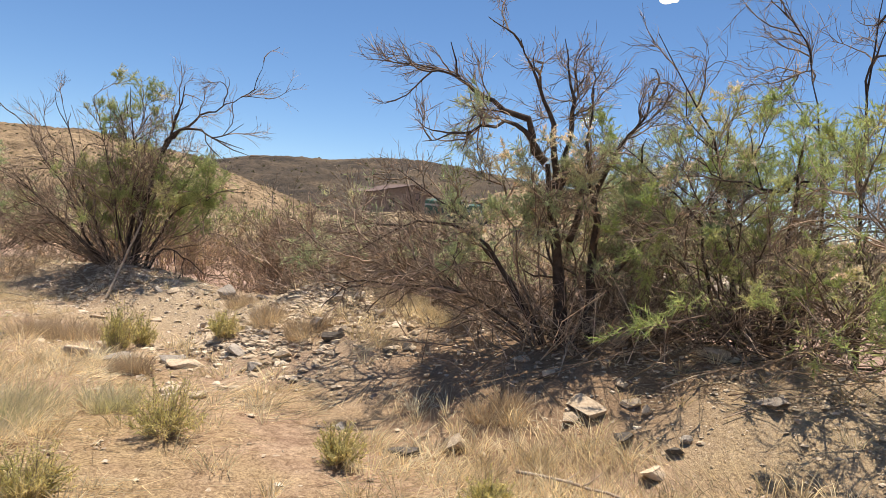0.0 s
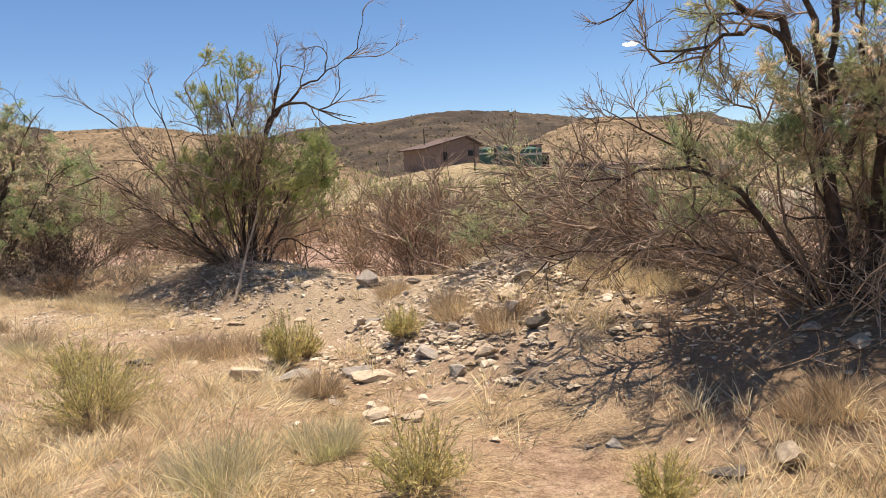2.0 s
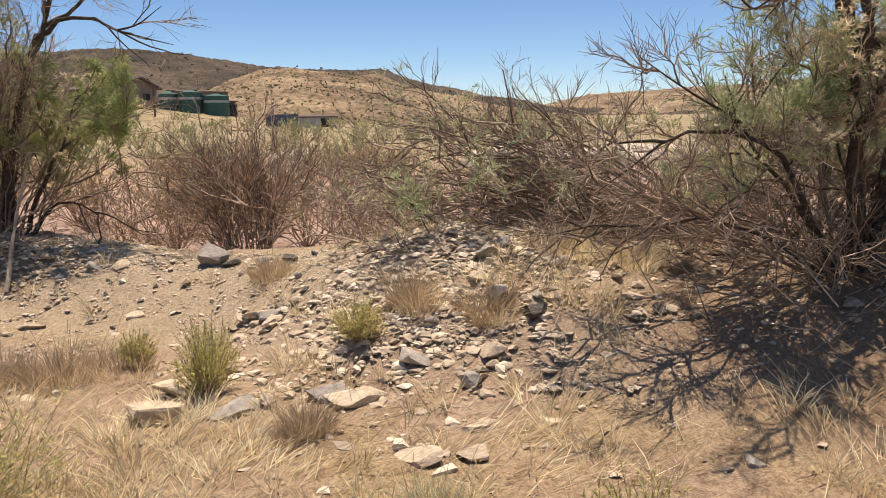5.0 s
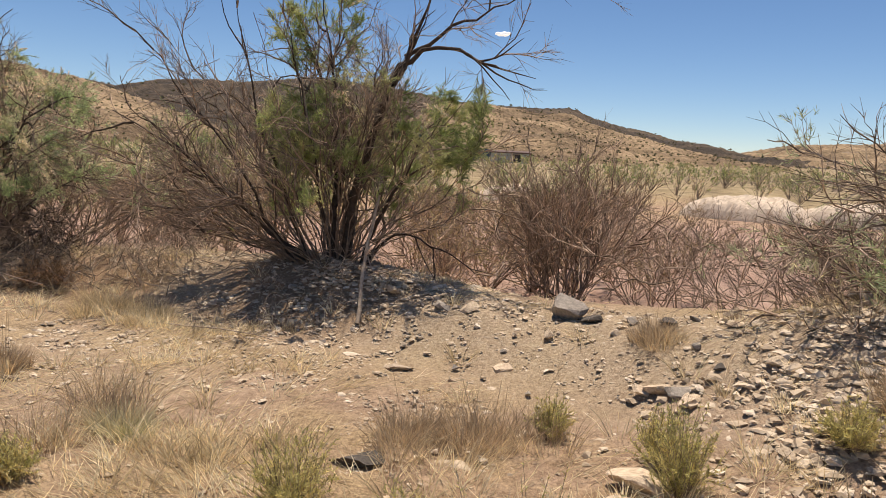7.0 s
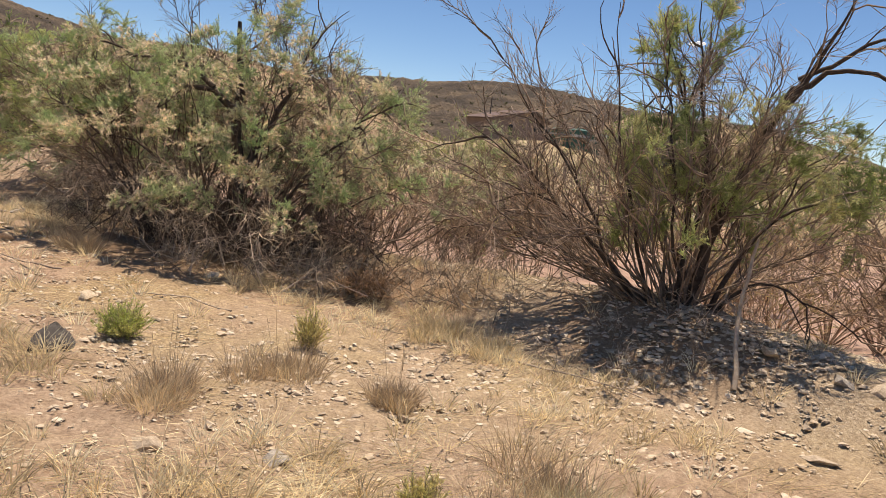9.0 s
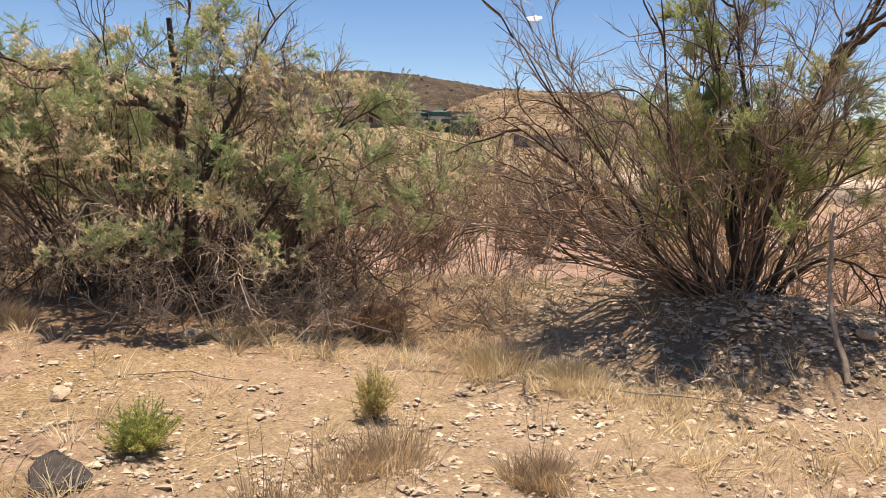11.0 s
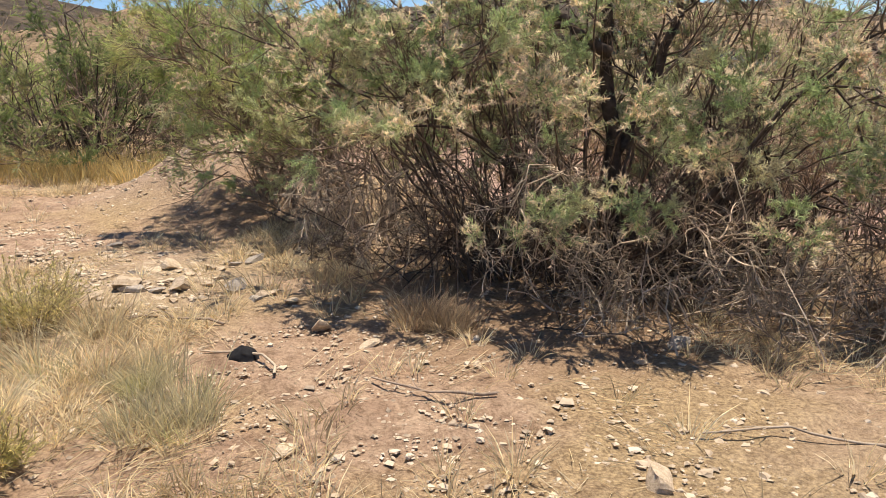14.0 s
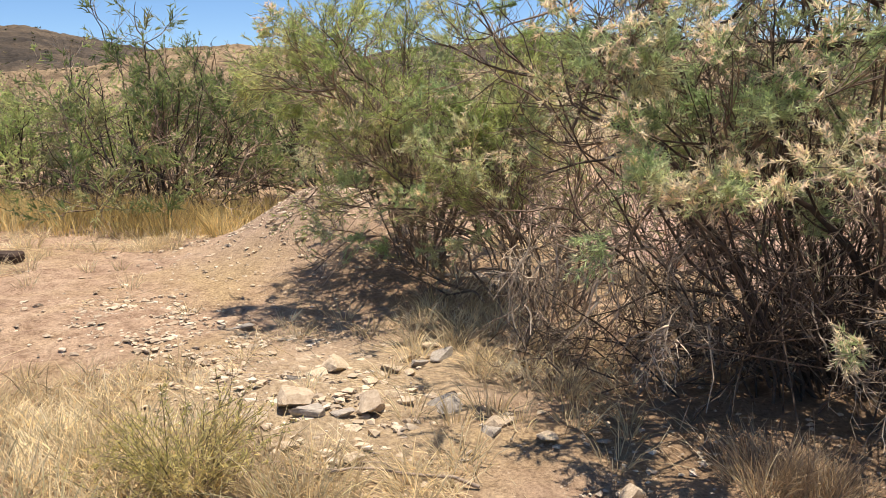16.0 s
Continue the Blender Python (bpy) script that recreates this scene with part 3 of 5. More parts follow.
LIMBS_B_UP = [
    [(0.11, 0.0, 0.11), (0.0, -0.03, 0.72), (-0.12, -0.07, 1.27), (-0.18, -0.1, 1.47)],
    [(-0.18, -0.1, 1.47), (-0.36, -0.12, 1.79), (-0.61, -0.15, 1.94), (-0.98, -0.18, 2.07), (-1.25, -0.2, 2.13)],
    [(-0.21, -0.1, 1.51), (-0.5, -0.17, 1.82), (-0.78, -0.23, 1.66), (-1.15, -0.3, 1.53)],
    [(-0.08, -0.1, 1.27), (-0.16, -0.13, 1.89), (-0.36, -0.17, 2.16), (-0.46, -0.2, 2.41)],
    [(-0.06, -0.1, 1.27), (0.03, -0.03, 1.83), (-0.04, 0.03, 2.35), (-0.08, 0.1, 2.49)],
    [(0.34, 0.05, 0.05), (0.27, 0.0, 0.7), (0.3, -0.05, 1.2), (0.12, -0.1, 1.65), (0.16, -0.1, 2.1)],
]
LIMBS_B_SIDE = [
    [(-0.03, 0.0, 0.5), (-0.63, 0.0, 0.89), (-0.98, 0.1, 1.01), (-1.38, 0.15, 0.79), (-1.71, 0.2, 0.58)],
    [(0.08, 0.0, 0.86), (0.36, 0.0, 1.61), (0.71, 0.0, 2.02), (0.66, 0.0, 2.18)],
    [(-0.02, 0.0, 0.54), (-0.5, 0.1, 0.72), (-1.06, 0.2, 1.21), (-1.39, 0.3, 1.33)],
    [(0.13, 0.0, 0.34), (0.53, -0.1, 0.81), (0.89, -0.2, 1.09), (1.19, -0.3, 1.31)],
    [(0.01, 0.0, 0.28), (-0.64, 0.17, 0.35), (-1.27, 0.33, 0.38), (-2.03, 0.5, 0.35)],
]
LIMBS_C_UP = [
    [(-0.04, 0.0, 0.45), (-0.15, -0.17, 1.18), (-0.2, -0.33, 1.59), (-0.23, -0.5, 1.75)],
    [(-0.4, 0.0, 0.52), (-0.7, -0.1, 1.76), (-1.0, -0.2, 2.05), (-1.36, -0.3, 2.51)],
    [(-0.18, -0.3, 1.59), (-0.32, -0.4, 1.35), (-0.6, -0.5, 1.41), (-0.96, -0.6, 1.46)],
]
LIMBS_C_SIDE = [
    [(0.58, 0.0, 0.61), (0.51, 0.07, 2.17), (0.55, 0.13, 2.88), (0.65, 0.2, 3.35)],
    [(0.04, 0.0, 0.56), (0.3, 0.1, 1.52), (0.13, 0.2, 2.26), (0.08, 0.3, 2.73)],
    [(-0.53, 0.0, 0.41), (-0.9, -0.1, 1.31), (-1.38, -0.2, 1.5), (-1.66, -0.3, 1.7)],
]
LIMBS_D_UP = [
    [(0.54, 0.1, -0.11), (0.56, 0.1, 0.92), (0.47, 0.1, 1.73), (0.41, 0.1, 2.5)],
    [(0.49, 0.0, 1.55), (0.22, 0.0, 1.76), (-0.23, 0.0, 1.75), (-0.49, 0.0, 1.41)],
    [(0.22, 0.0, 1.76), (-0.17, 0.0, 2.0), (-0.64, 0.05, 2.02), (-1.13, 0.1, 2.1)],
    [(0.6, 0.1, 0.92), (0.86, 0.2, 1.58), (1.06, 0.3, 2.05), (1.13, 0.4, 2.63)],
]
LIMBS_D_SIDE = [
    [(0.65, 0.0, -0.09), (1.28, -0.13, 0.9), (1.83, -0.27, 1.5), (2.35, -0.4, 1.8)],
    [(0.46, 0.0, -0.08), (-0.15, -0.15, 0.86), (-0.65, -0.3, 1.24), (-1.08, -0.25, 1.03)],
    [(0.7, 0.0, -0.09), (1.48, -0.07, 0.35), (2.04, -0.13, 0.86), (2.56, -0.2, 1.0)],
]

# Spray tips mostly set from the camera's view, on an assumed upright plane.
SPRAYS_D = [(0.12, -0.95, 1.3), (-1.1, -0.8, 1.2), (0.03, -0.9, 0.62), (0.9, -0.9, 1.4), (0.5, -1.0, 1.2), (1.75, -0.75, 0.98), (1.05, -0.9, 1.0), (-0.7, -0.85, 1.15), (0.5, -0.85, 0.8),
            (1.4, -0.85, 0.6), (1.7, -0.7, 1.5), (1.25, -0.8, 1.9), (-0.3, -0.8, 1.7), (0.35, -0.85, 1.85), (-1.3, -0.5, 1.55), (2.1, -0.4, 1.3), (2.2, -0.3, 1.8), (0.8, -0.8, 2.2)]


def crown_a(p):
    """Leafy low down on both sides and in the middle of the top; the arms stay bare."""
    return ((p[:, 2] < 1.7) & (p[:, 0] > -0.55) & (p[:, 0] < 1.5)) | ((p[:, 2] >= 1.9) & (np.abs(p[:, 0] + 0.1) < 0.45))


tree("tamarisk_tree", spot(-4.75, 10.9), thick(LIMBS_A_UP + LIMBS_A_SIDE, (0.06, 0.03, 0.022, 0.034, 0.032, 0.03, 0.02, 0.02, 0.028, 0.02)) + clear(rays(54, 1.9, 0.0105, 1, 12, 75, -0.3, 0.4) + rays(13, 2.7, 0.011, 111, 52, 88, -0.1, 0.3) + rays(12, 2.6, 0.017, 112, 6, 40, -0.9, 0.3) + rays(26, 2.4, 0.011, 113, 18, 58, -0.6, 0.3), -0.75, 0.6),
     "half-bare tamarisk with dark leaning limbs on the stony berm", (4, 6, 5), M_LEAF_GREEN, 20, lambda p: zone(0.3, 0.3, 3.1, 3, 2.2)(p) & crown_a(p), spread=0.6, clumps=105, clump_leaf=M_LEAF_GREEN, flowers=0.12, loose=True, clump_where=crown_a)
tree("tamarisk_tree", spot(0.95, 5.95), thick(LIMBS_B_UP + LIMBS_B_SIDE, (0.068, 0.036, 0.024, 0.034, 0.032, 0.05, 0.028, 0.032, 0.022, 0.026, 0.018)) + clear(rays(26, 1.35, 0.0085, 2, 4, 50, -0.3, 0.3) + rays(7, 1.7, 0.012, 22, 48, 86, -0.12, 0.25) + rays(10, 2.0, 0.012, 23, 22, 50, -0.75, 0.2), -0.35, 0.6),
     "dark twisted tamarisk with bare crooked top branches and pale plumes", (6, 8, 6), M_LEAF_SAGE, 9, lambda p: zone(0.8, 0.5, 2.0, 5)(p) & (p[:, 0] > -1.0), clumps=90, loose=True, flowers=0.4, clump_leaf=M_LEAF_SAGE, clump_where=lambda p: (p[:, 2] < 1.6) & (p[:, 2] > 0.55) & (p[:, 0] > -0.85), sizes=((0.25, 0.6), (0.15, 0.36), (0.08, 0.2)))
tree("tamarisk_tree", spot(2.95, 6.1), thick(LIMBS_C_UP + LIMBS_C_SIDE, (0.055, 0.024, 0.018, 0.026, 0.022, 0.02)) + rays(40, 2.0, 0.011, 3, 8, 85, 0.05, 0.4),
     "leafy green tamarisk with bare grey upper twigs", (6, 7, 5), M_LEAF_LIGHT, 13, zone(0.4, 0.2, 2.1, 8), clumps=110, flowers=0.15, clump_where=lambda p: p[:, 2] < 2.1)
tree("tamarisk_tree", spot(3.85, 4.8), rays(24, 1.9, 0.011, 33, 5, 85, 0.0, 0.4),
     "leafy yellow-green tamarisk crowding the berm beside another", (6, 6, 5), M_LEAF_LIGHT, 8, zone(0.2, 0.1, 2.6, 9), clumps=80, flowers=0.1)
# Dark stem and twig colours put shade into this crown's heart.
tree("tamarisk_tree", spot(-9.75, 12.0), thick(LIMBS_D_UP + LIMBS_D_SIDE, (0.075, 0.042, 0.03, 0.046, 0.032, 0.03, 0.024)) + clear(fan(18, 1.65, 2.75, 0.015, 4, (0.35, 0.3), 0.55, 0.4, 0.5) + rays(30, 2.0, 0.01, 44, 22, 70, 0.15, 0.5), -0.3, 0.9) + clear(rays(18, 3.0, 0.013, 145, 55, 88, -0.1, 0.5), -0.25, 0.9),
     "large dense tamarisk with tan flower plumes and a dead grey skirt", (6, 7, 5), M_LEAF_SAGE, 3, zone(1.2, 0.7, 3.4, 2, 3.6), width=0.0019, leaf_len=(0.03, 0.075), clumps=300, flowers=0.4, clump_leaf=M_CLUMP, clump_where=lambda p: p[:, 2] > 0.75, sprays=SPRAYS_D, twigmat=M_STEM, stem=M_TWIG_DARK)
tree("tamarisk_tree", spot(-11.25, 13.4), clear(rays(16, 1.7, 0.011, 45, 25, 80, -0.1, 0.4) + fan(5, 1.0, 1.5, 0.012, 46, (-0.1, 0), 0.3), -0.9, 0.8),
     "low spreading tamarisk with pale plumes against a larger one", (6, 7, 5), M_LEAF_LIGHT, 8, zone(0.4, 0.35, 2.6, 12, 3.2), width=0.0021, leaf_len=(0.03, 0.075), clumps=95, clump_leaf=M_CLUMP)
tree("tamarisk_tree", spot(-8.05, 12.45), clear(rays(38, 2.1, 0.011, 47, 20, 84, 0.1, 0.4), -0.25, 0.8),
     "sage-green tamarisk crowded against the large one", (6, 6, 5), M_LEAF_SAGE, 7, zone(0.7, 0.5, 2.8, 13, 3.2), width=0.0021, leaf_len=(0.03, 0.075), clumps=100, clump_leaf=M_CLUMP)
tree("tamarisk_tree", spot(-12.4, 14.25), fan(22, 1.35, 2.25, 0.012, 6, (0.25, -0.1), 0.2),
     "young light-green tamarisk at the foot of a dirt mound", (6, 7, 6), M_LEAF_LIGHT, 6, zone(-0.6, 0.3, 2.4, 4), clumps=140, flowers=0.06)
for x, y, sp, hi, sd, lab in ((-16.9, 17.6, 1.6, 2.2, 51, "dark-stemmed green tamarisk behind tawny grass"), (-14.9, 19.3, 1.6, 2.0, 52, "dense green tamarisk behind the dirt mound"),
                              (-19.8, 18.6, 1.7, 1.6, 53, "yellow-green tamarisk at the edge of the grass flat"), (-23.5, 20.5, 2.2, 1.7, 54, "low yellow-green tamarisk across the grass flat"), (-17.8, 22.5, 2.0, 2.6, 55, "tall green tamarisk in the far thicket")):
    tree("tamarisk_tree", spot(x, y), rays(34, hi * 1.15, 0.02, sd, 4, 86, 0.0, 0.6), lab, (5, 4, 4), M_LEAF_LIGHT if sd in (53, 54) else M_LEAF_FAR, 6, zone(-0.9, 0.1, 4, sd), width=0.0085, leaf_len=(0.08, 0.16), sizes=((0.5, 1.0), (0.25, 0.55), (0.14, 0.3)), group="tamarisks of the far thicket", fine=1.3)


def dry_bush(x, y, n, sp, hi, seed, label, mat=None, leaf=None, leafs=3, twigs=(5, 4, 4), r=0.008, **more):
    mat = mat or M_BROWN
    return tree("dry_bush", spot(x, y), fan(n, sp, hi, r, seed, more.pop("lean", (0, 0)), more.pop("foot", 0.3), 0.6, 0.25), label, twigs, leaf, leafs, zone(-0.3, 0.2, 3, seed), mat, mat, mat, category="bush", group="dry bushes along the wash", **more)


dry_bush(-2.25, 11.25, 44, 1.15, 1.7, 61, "spreading brown leafless bush rooted behind the berm", spread=0.5, foot=0.15, twigs=(5, 5, 4))
dry_bush(-3.4, 13.4, 16, 1.0, 1.3, 62, "brown half-dry bush in the wash", leaf=M_DRYLEAF, leafs=4)
dry_bush(-1.0, 10.5, 12, 1.2, 1.25, 63, "dark bare thicket bush with arching stems", M_TWIG, lean=(-0.3, 0), r=0.012, twigs=(4, 4, 3))
dry_bush(0.4, 10.8, 14, 1.3, 1.5, 64, "dark bare thicket bush with arching stems", M_TWIG, lean=(-0.2, 0), r=0.012, twigs=(4, 4, 3))
dry_bush(-7.4, 15.8, 16, 1.3, 1.2, 66, "brown half-dry bush in the wash", leaf=M_DRYLEAF, leafs=4)
dry_bush(1.9, 7.3, 24, 1.2, 1.85, 81, "dense half-green bush behind the twisted tamarisk", M_STEM, leaf=M_LEAF_SAGE, leafs=7)
dry_bush(2.6, 9.4, 20, 1.4, 1.5, 67, "brown half-dry bush behind the fallen brush", leaf=M_DRYLEAF, leafs=4)
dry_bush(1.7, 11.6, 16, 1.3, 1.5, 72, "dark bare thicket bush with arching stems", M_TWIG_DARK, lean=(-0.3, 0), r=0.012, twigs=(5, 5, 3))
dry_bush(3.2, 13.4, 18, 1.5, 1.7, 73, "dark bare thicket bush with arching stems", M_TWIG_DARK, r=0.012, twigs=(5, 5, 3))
dry_bush(-0.2, 13.8, 18, 1.4, 1.4, 74, "brown half-dry bush in the wash", leaf=M_DRYLEAF, leafs=4)
# Both tall bushes are placed to hide the far buildings from the camera.
dry_bush(-6.9, 15.3, 20, 1.0, 2.7, 80, "tall half-green bush on the wash behind the dead brush", M_STEM, leaf=M_LEAF_GREEN, leafs=7, spread=0.5)
dry_bush(-5.9, 16.4, 24, 1.2, 2.6, 82, "tall brown half-dry bush on the wash", leaf=M_DRYLEAF, leafs=6, spread=0.5)
dry_bush(0.3, 15.6, 14, 1.2, 0.9, 76, "low brown leafless bush in the wash")
dry_bush(2.4, 17.4, 14, 1.3, 1.0, 77, "low brown leafless bush in the wash")
dry_bush(5.2, 18.6, 14, 1.4, 1.0, 78, "low brown half-dry bush in the wash", leaf=M_DRYLEAF, leafs=5)
dry_bush(-1.6, 17.8, 14, 1.3, 1.0, 79, "low brown half-dry bush in the wash", leaf=M_DRYLEAF, leafs=5)
dry_bush(5.4, 12.0, 20, 1.7, 1.7, 75, "brown half-dry bush in the wash", leaf=M_DRYLEAF, leafs=4)


def fallen_brush():
    """Long stems that lie and arch over the back of the berm."""
    g = np.random.default_rng(71)
    limbs = []
    for i in range(84):
        x0, y0 = g.uniform(-0.2, 1.1), g.uniform(-0.5, 0.5)
        reach, top = g.uniform(1.3, 2.8), g.uniform(0.05, 1.0) ** 1.6 * 1.3
        z0 = g.uniform(0.02, 0.28)
        tip = (x0 - reach, y0 + g.uniform(-0.5, 0.5), z0 + top * g.uniform(0.75, 1.0))
        limbs.append(([(x0, y0, z0), (x0 - reach * 0.35, y0 + 0.1, z0 + top * 0.45), (x0 - reach * 0.7, y0, z0 + top * 0.85), tip], g.uniform(0.006, 0.02)))
    return tree("fallen_brush", spot(0.75, 8.0), limbs, "heap of fallen bare tamarisk stems lying over the berm", (3, 5, 4), M_LEAF_SAGE, 6, zone(0.9, 0.6, 3, 7), M_STEM, M_STEM, M_TWIG, spread=0.5, category="brush")


fallen_brush()


# ---- far thicket in the wash ----
def thicket(name, spots, mat_stem, mat_leaf, label, hi, leaves=320, wide=0.012):
    """Many far bushes as one growth."""
    stems, strands = [], []
    for x, y in spots:
        z = float(height(x, y))
        s = rng.uniform(0.7, 1.25)
        n = 12 if hi < 1.34 else 17
        a, d = rng.uniform(0, 2 * math.pi, n), rng.uniform(0.1, 1.0, n) * 1.3 * s
        h = hi * s * rng.uniform(0.6, 1.0, n) * (1.1 - 0.35 * d / 1.6)
        t = np.linspace(0, 1, 4)
        P = np.stack([x + np.cos(a)[:, None] * d[:, None] * t, y + np.sin(a)[:, None] * d[:, None] * t, z - 0.05 + h[:, None] * t ** 0.85], -1)
        P[:, 1:] += rng.normal(size=(n, 3, 3)) * 0.06
        stems.append(tubes(P, taper(n, 4, 0.014, 0.006), 3))
        b = grow(P, 4, (0.3, 0.7), 0.7, 0.3, 3, 0.25, 1.0)
        stems.append(blades(b, taper(len(b), 3, 0.008, 0.004)))
        f = grow(b, 1 + leaves // len(b), (0.12, 0.3), 0.8, 0.3, 2, 0.1, 1.0)
        strands.append(blades(f, np.ones((len(f), 1)) * np.array([1, 0.4]) * wide))
    ob = thing(name, (0, 0, 0), label, "bushes")
    ob["kind"] = "stuff"
    tagged(from_arrays("stem_mass", *join(*stems), mat_stem, ob), kind="stuff")
    tagged(from_arrays("foliage", *join(*strands), mat_leaf, ob), kind="stuff")
    return ob


def scatter(n, x0, x1, y0, y1, keep, seed):
    g = np.random.default_rng(seed)
    p = np.stack([g.uniform(x0, x1, n), g.uniform(y0, y1, n)], -1)
    return p[keep(p[:, 0], p[:, 1])]


thicket("brown_thicket", scatter(220, -18, 34, 15, 34, lambda x, y: (bank_distance(x, y) > 3) & (wave(x * 0.35 + 2, y * 0.45) > -0.25) & ((x + 4.4) / (y - 4.6) < 0.43), 81), M_BROWN, M_DRYLEAF, "brown leafless brush filling the far side of the wash", 1.35, 110, 0.014)
thicket("green_thicket", scatter(130, -30, 40, 24, 60, lambda x, y: (bank_distance(x, y) > 3) & (((x + 4.4) / (y - 4.6) < 0.43) | (y > 36)), 82), M_TWIG, M_LEAF, "olive green brush along the far bank of the wash", 1.6, 110, 0.022)
thicket("scrub_flat", scatter(120, -50, 70, 55, 125, lambda x, y: x > -1e9, 83), M_TWIG, M_LEAF, "low olive scrub on the flat below the hills", 1.3, 48, 0.055)
# The bank thicket is placed to screen the house from the camera's later path.
thicket("bank_thicket", np.array([(-7.2, 40.0), (-8.6, 41.0), (-10.0, 40.5), (-11.4, 41.0), (-12.6, 40.2)]), M_TWIG, M_LEAF, "tall olive brush on the far bank of the wash", 2.6, 170, 0.026)
thicket("left_thicket", scatter(60, -48, -21, 20, 50, lambda x, y: x > -1e9, 84), M_TWIG, M_LEAF_LIGHT, "yellow-green thicket beyond the grass flat", 1.8, 110, 0.026)


def hill_scrub(host, n, size, label):
    """Small dark clumps on a hillside."""
    co = np.empty(len(host.data.vertices) * 3, dtype=np.float32)
    host.data.vertices.foreach_get("co", co)
    co = co.reshape(-1, 3)
    p = co[rng.integers(0, len(co), n)] + rng.normal(size=(n, 3)) * np.array([1.5, 1.5, 0])
    k = 7
    d = unit(rng.normal(size=(n, k, 3)))
    d[..., 2] = np.abs(d[..., 2])
    L = rng.uniform(0.5, 1.0, (n, k, 1)) * size * rng.uniform(0.5, 1.2, (n, 1, 1))
    a = np.repeat(p[:, None], k, 1).reshape(-1, 3) - np.array([0, 0, 0.1])
    P = np.stack([a, a + (d * L).reshape(-1, 3)], 1)
    ob = from_arrays(host.name.replace("hill", "scrub"), *blades(P, np.ones((len(P), 1)) * np.array([0.12, 0.28]) * size), M_LEAF_DARK)
    return tagged(ob, label, "scrub", kind="stuff")


for host, n, size in ((hill_right_ob, 3000, 0.5), (hill_left_ob, 2600, 0.5), (hill_mesa_ob, 1900, 1.1)):
    hill_scrub(host, n, size, "dark low scrub dotted over the hillside")


# ---- far buildings ----
def box_bm(w, d, h, z=0.0, bevel=0.0):
    bm = bmesh.new()
    bmesh.ops.create_cube(bm, size=1, matrix=Matrix.Translation((0, 0, z + h / 2)) @ Matrix.Diagonal((w, d, h, 1)))
    if bevel:
        bmesh.ops.bevel(bm, geom=bm.edges[:], offset=bevel, segments=1, affect="EDGES")
    return bm


def bearing(az, r, lift=0.0):
    x, y = -2.5 + r * math.sin(radians(az)), 2.0 + r * math.cos(radians(az))
    return spot(x, y, lift)


def move(bm, m):
    bmesh.ops.transform(bm, matrix=m, verts=bm.verts)
    return bm


def house():
    ob = thing("house", bearing(-3.6, 160, 1.1), "low brown stucco house with a red-brown shallow gable roof", "house", turn=38)
    bm = bmesh.new()
    outline = [(-7.0, -1.6), (7.0, -1.6), (7.0, 3.5), (3.2, 5.2), (-7.0, 2.9)]
    front = [bm.verts.new((x, -4.5, z)) for x, z in outline]
    back = [bm.verts.new((x, 4.5, z)) for x, z in outline]
    bm.faces.new(front)
    bm.faces.new(back[::-1])
    for k in range(5):
        bm.faces.new((front[k], back[k], back[(k + 1) % 5], front[(k + 1) % 5]))
    bmesh.ops.recalc_face_normals(bm, faces=bm.faces[:])
    part("wall", bm, M_STUCCO, ob)
    for x0, z0, x1, z1 in ((-7.9, 2.72, 3.25, 5.24), (3.25, 5.24, 7.8, 3.2)):
        run = math.hypot(x1 - x0, z1 - z0)
        part("roof", move(box_bm(run, 10.6, 0.3), Matrix.Translation(((x0 + x1) / 2, 0, (z0 + z1) / 2 + 0.02)) @ Matrix.Rotation(-math.atan2(z1 - z0, x1 - x0), 4, "Y")), M_ROOF, ob)
    for x in (4.6,):
        w = part("window", move(box_bm(1.5, 0.16, 1.2), Matrix.Translation((x, -4.5, 1.2))), M_GLASSDARK, ob, "dark window pane")
        part("frame", move(box_bm(1.7, 0.1, 1.4), Matrix.Translation((x, -4.48, 1.1))), M_STUCCO, w)
    part("door", move(box_bm(1.0, 0.16, 2.05), Matrix.Translation((-2.1, -4.52, 0.1))), M_GLASSDARK, ob)
    return ob


def ring_bm(r0, r1, z0, z1, n=28):
    bm = bmesh.new()
    bmesh.ops.create_cone(bm, cap_ends=True, segments=n, radius1=r0, radius2=r1, depth=z1 - z0, matrix=Matrix.Translation((0, 0, (z0 + z1) / 2)))
    return bm


def water_tank(az, r, rad, hi):
    ob = thing("water_tank", bearing(az, r, -0.2), "round dark green steel water tank with a pale band", "tank", "green tanks by the house")
    part("shell", ring_bm(rad, rad, 0, hi), M_TANK, ob)
    part("roof", ring_bm(rad * 1.03, 0.25, hi, hi + 0.45), M_TANK, ob)
    for k in (0.3, 0.55, 0.97):
        part("hoop", ring_bm(rad * 1.02, rad * 1.02, hi * k - 0.06, hi * k + 0.06), M_TANK, ob)
    part("band", ring_bm(rad * 1.015, rad * 1.015, hi * 0.66, hi * 0.78), M_PALEPAINT, ob, "pale weathered band")
    part("hatch", move(ring_bm(0.3, 0.3, 0, 0.2), Matrix.Translation((0.8, -0.4, hi + 0.28))), M_TANK, ob)
    return ob


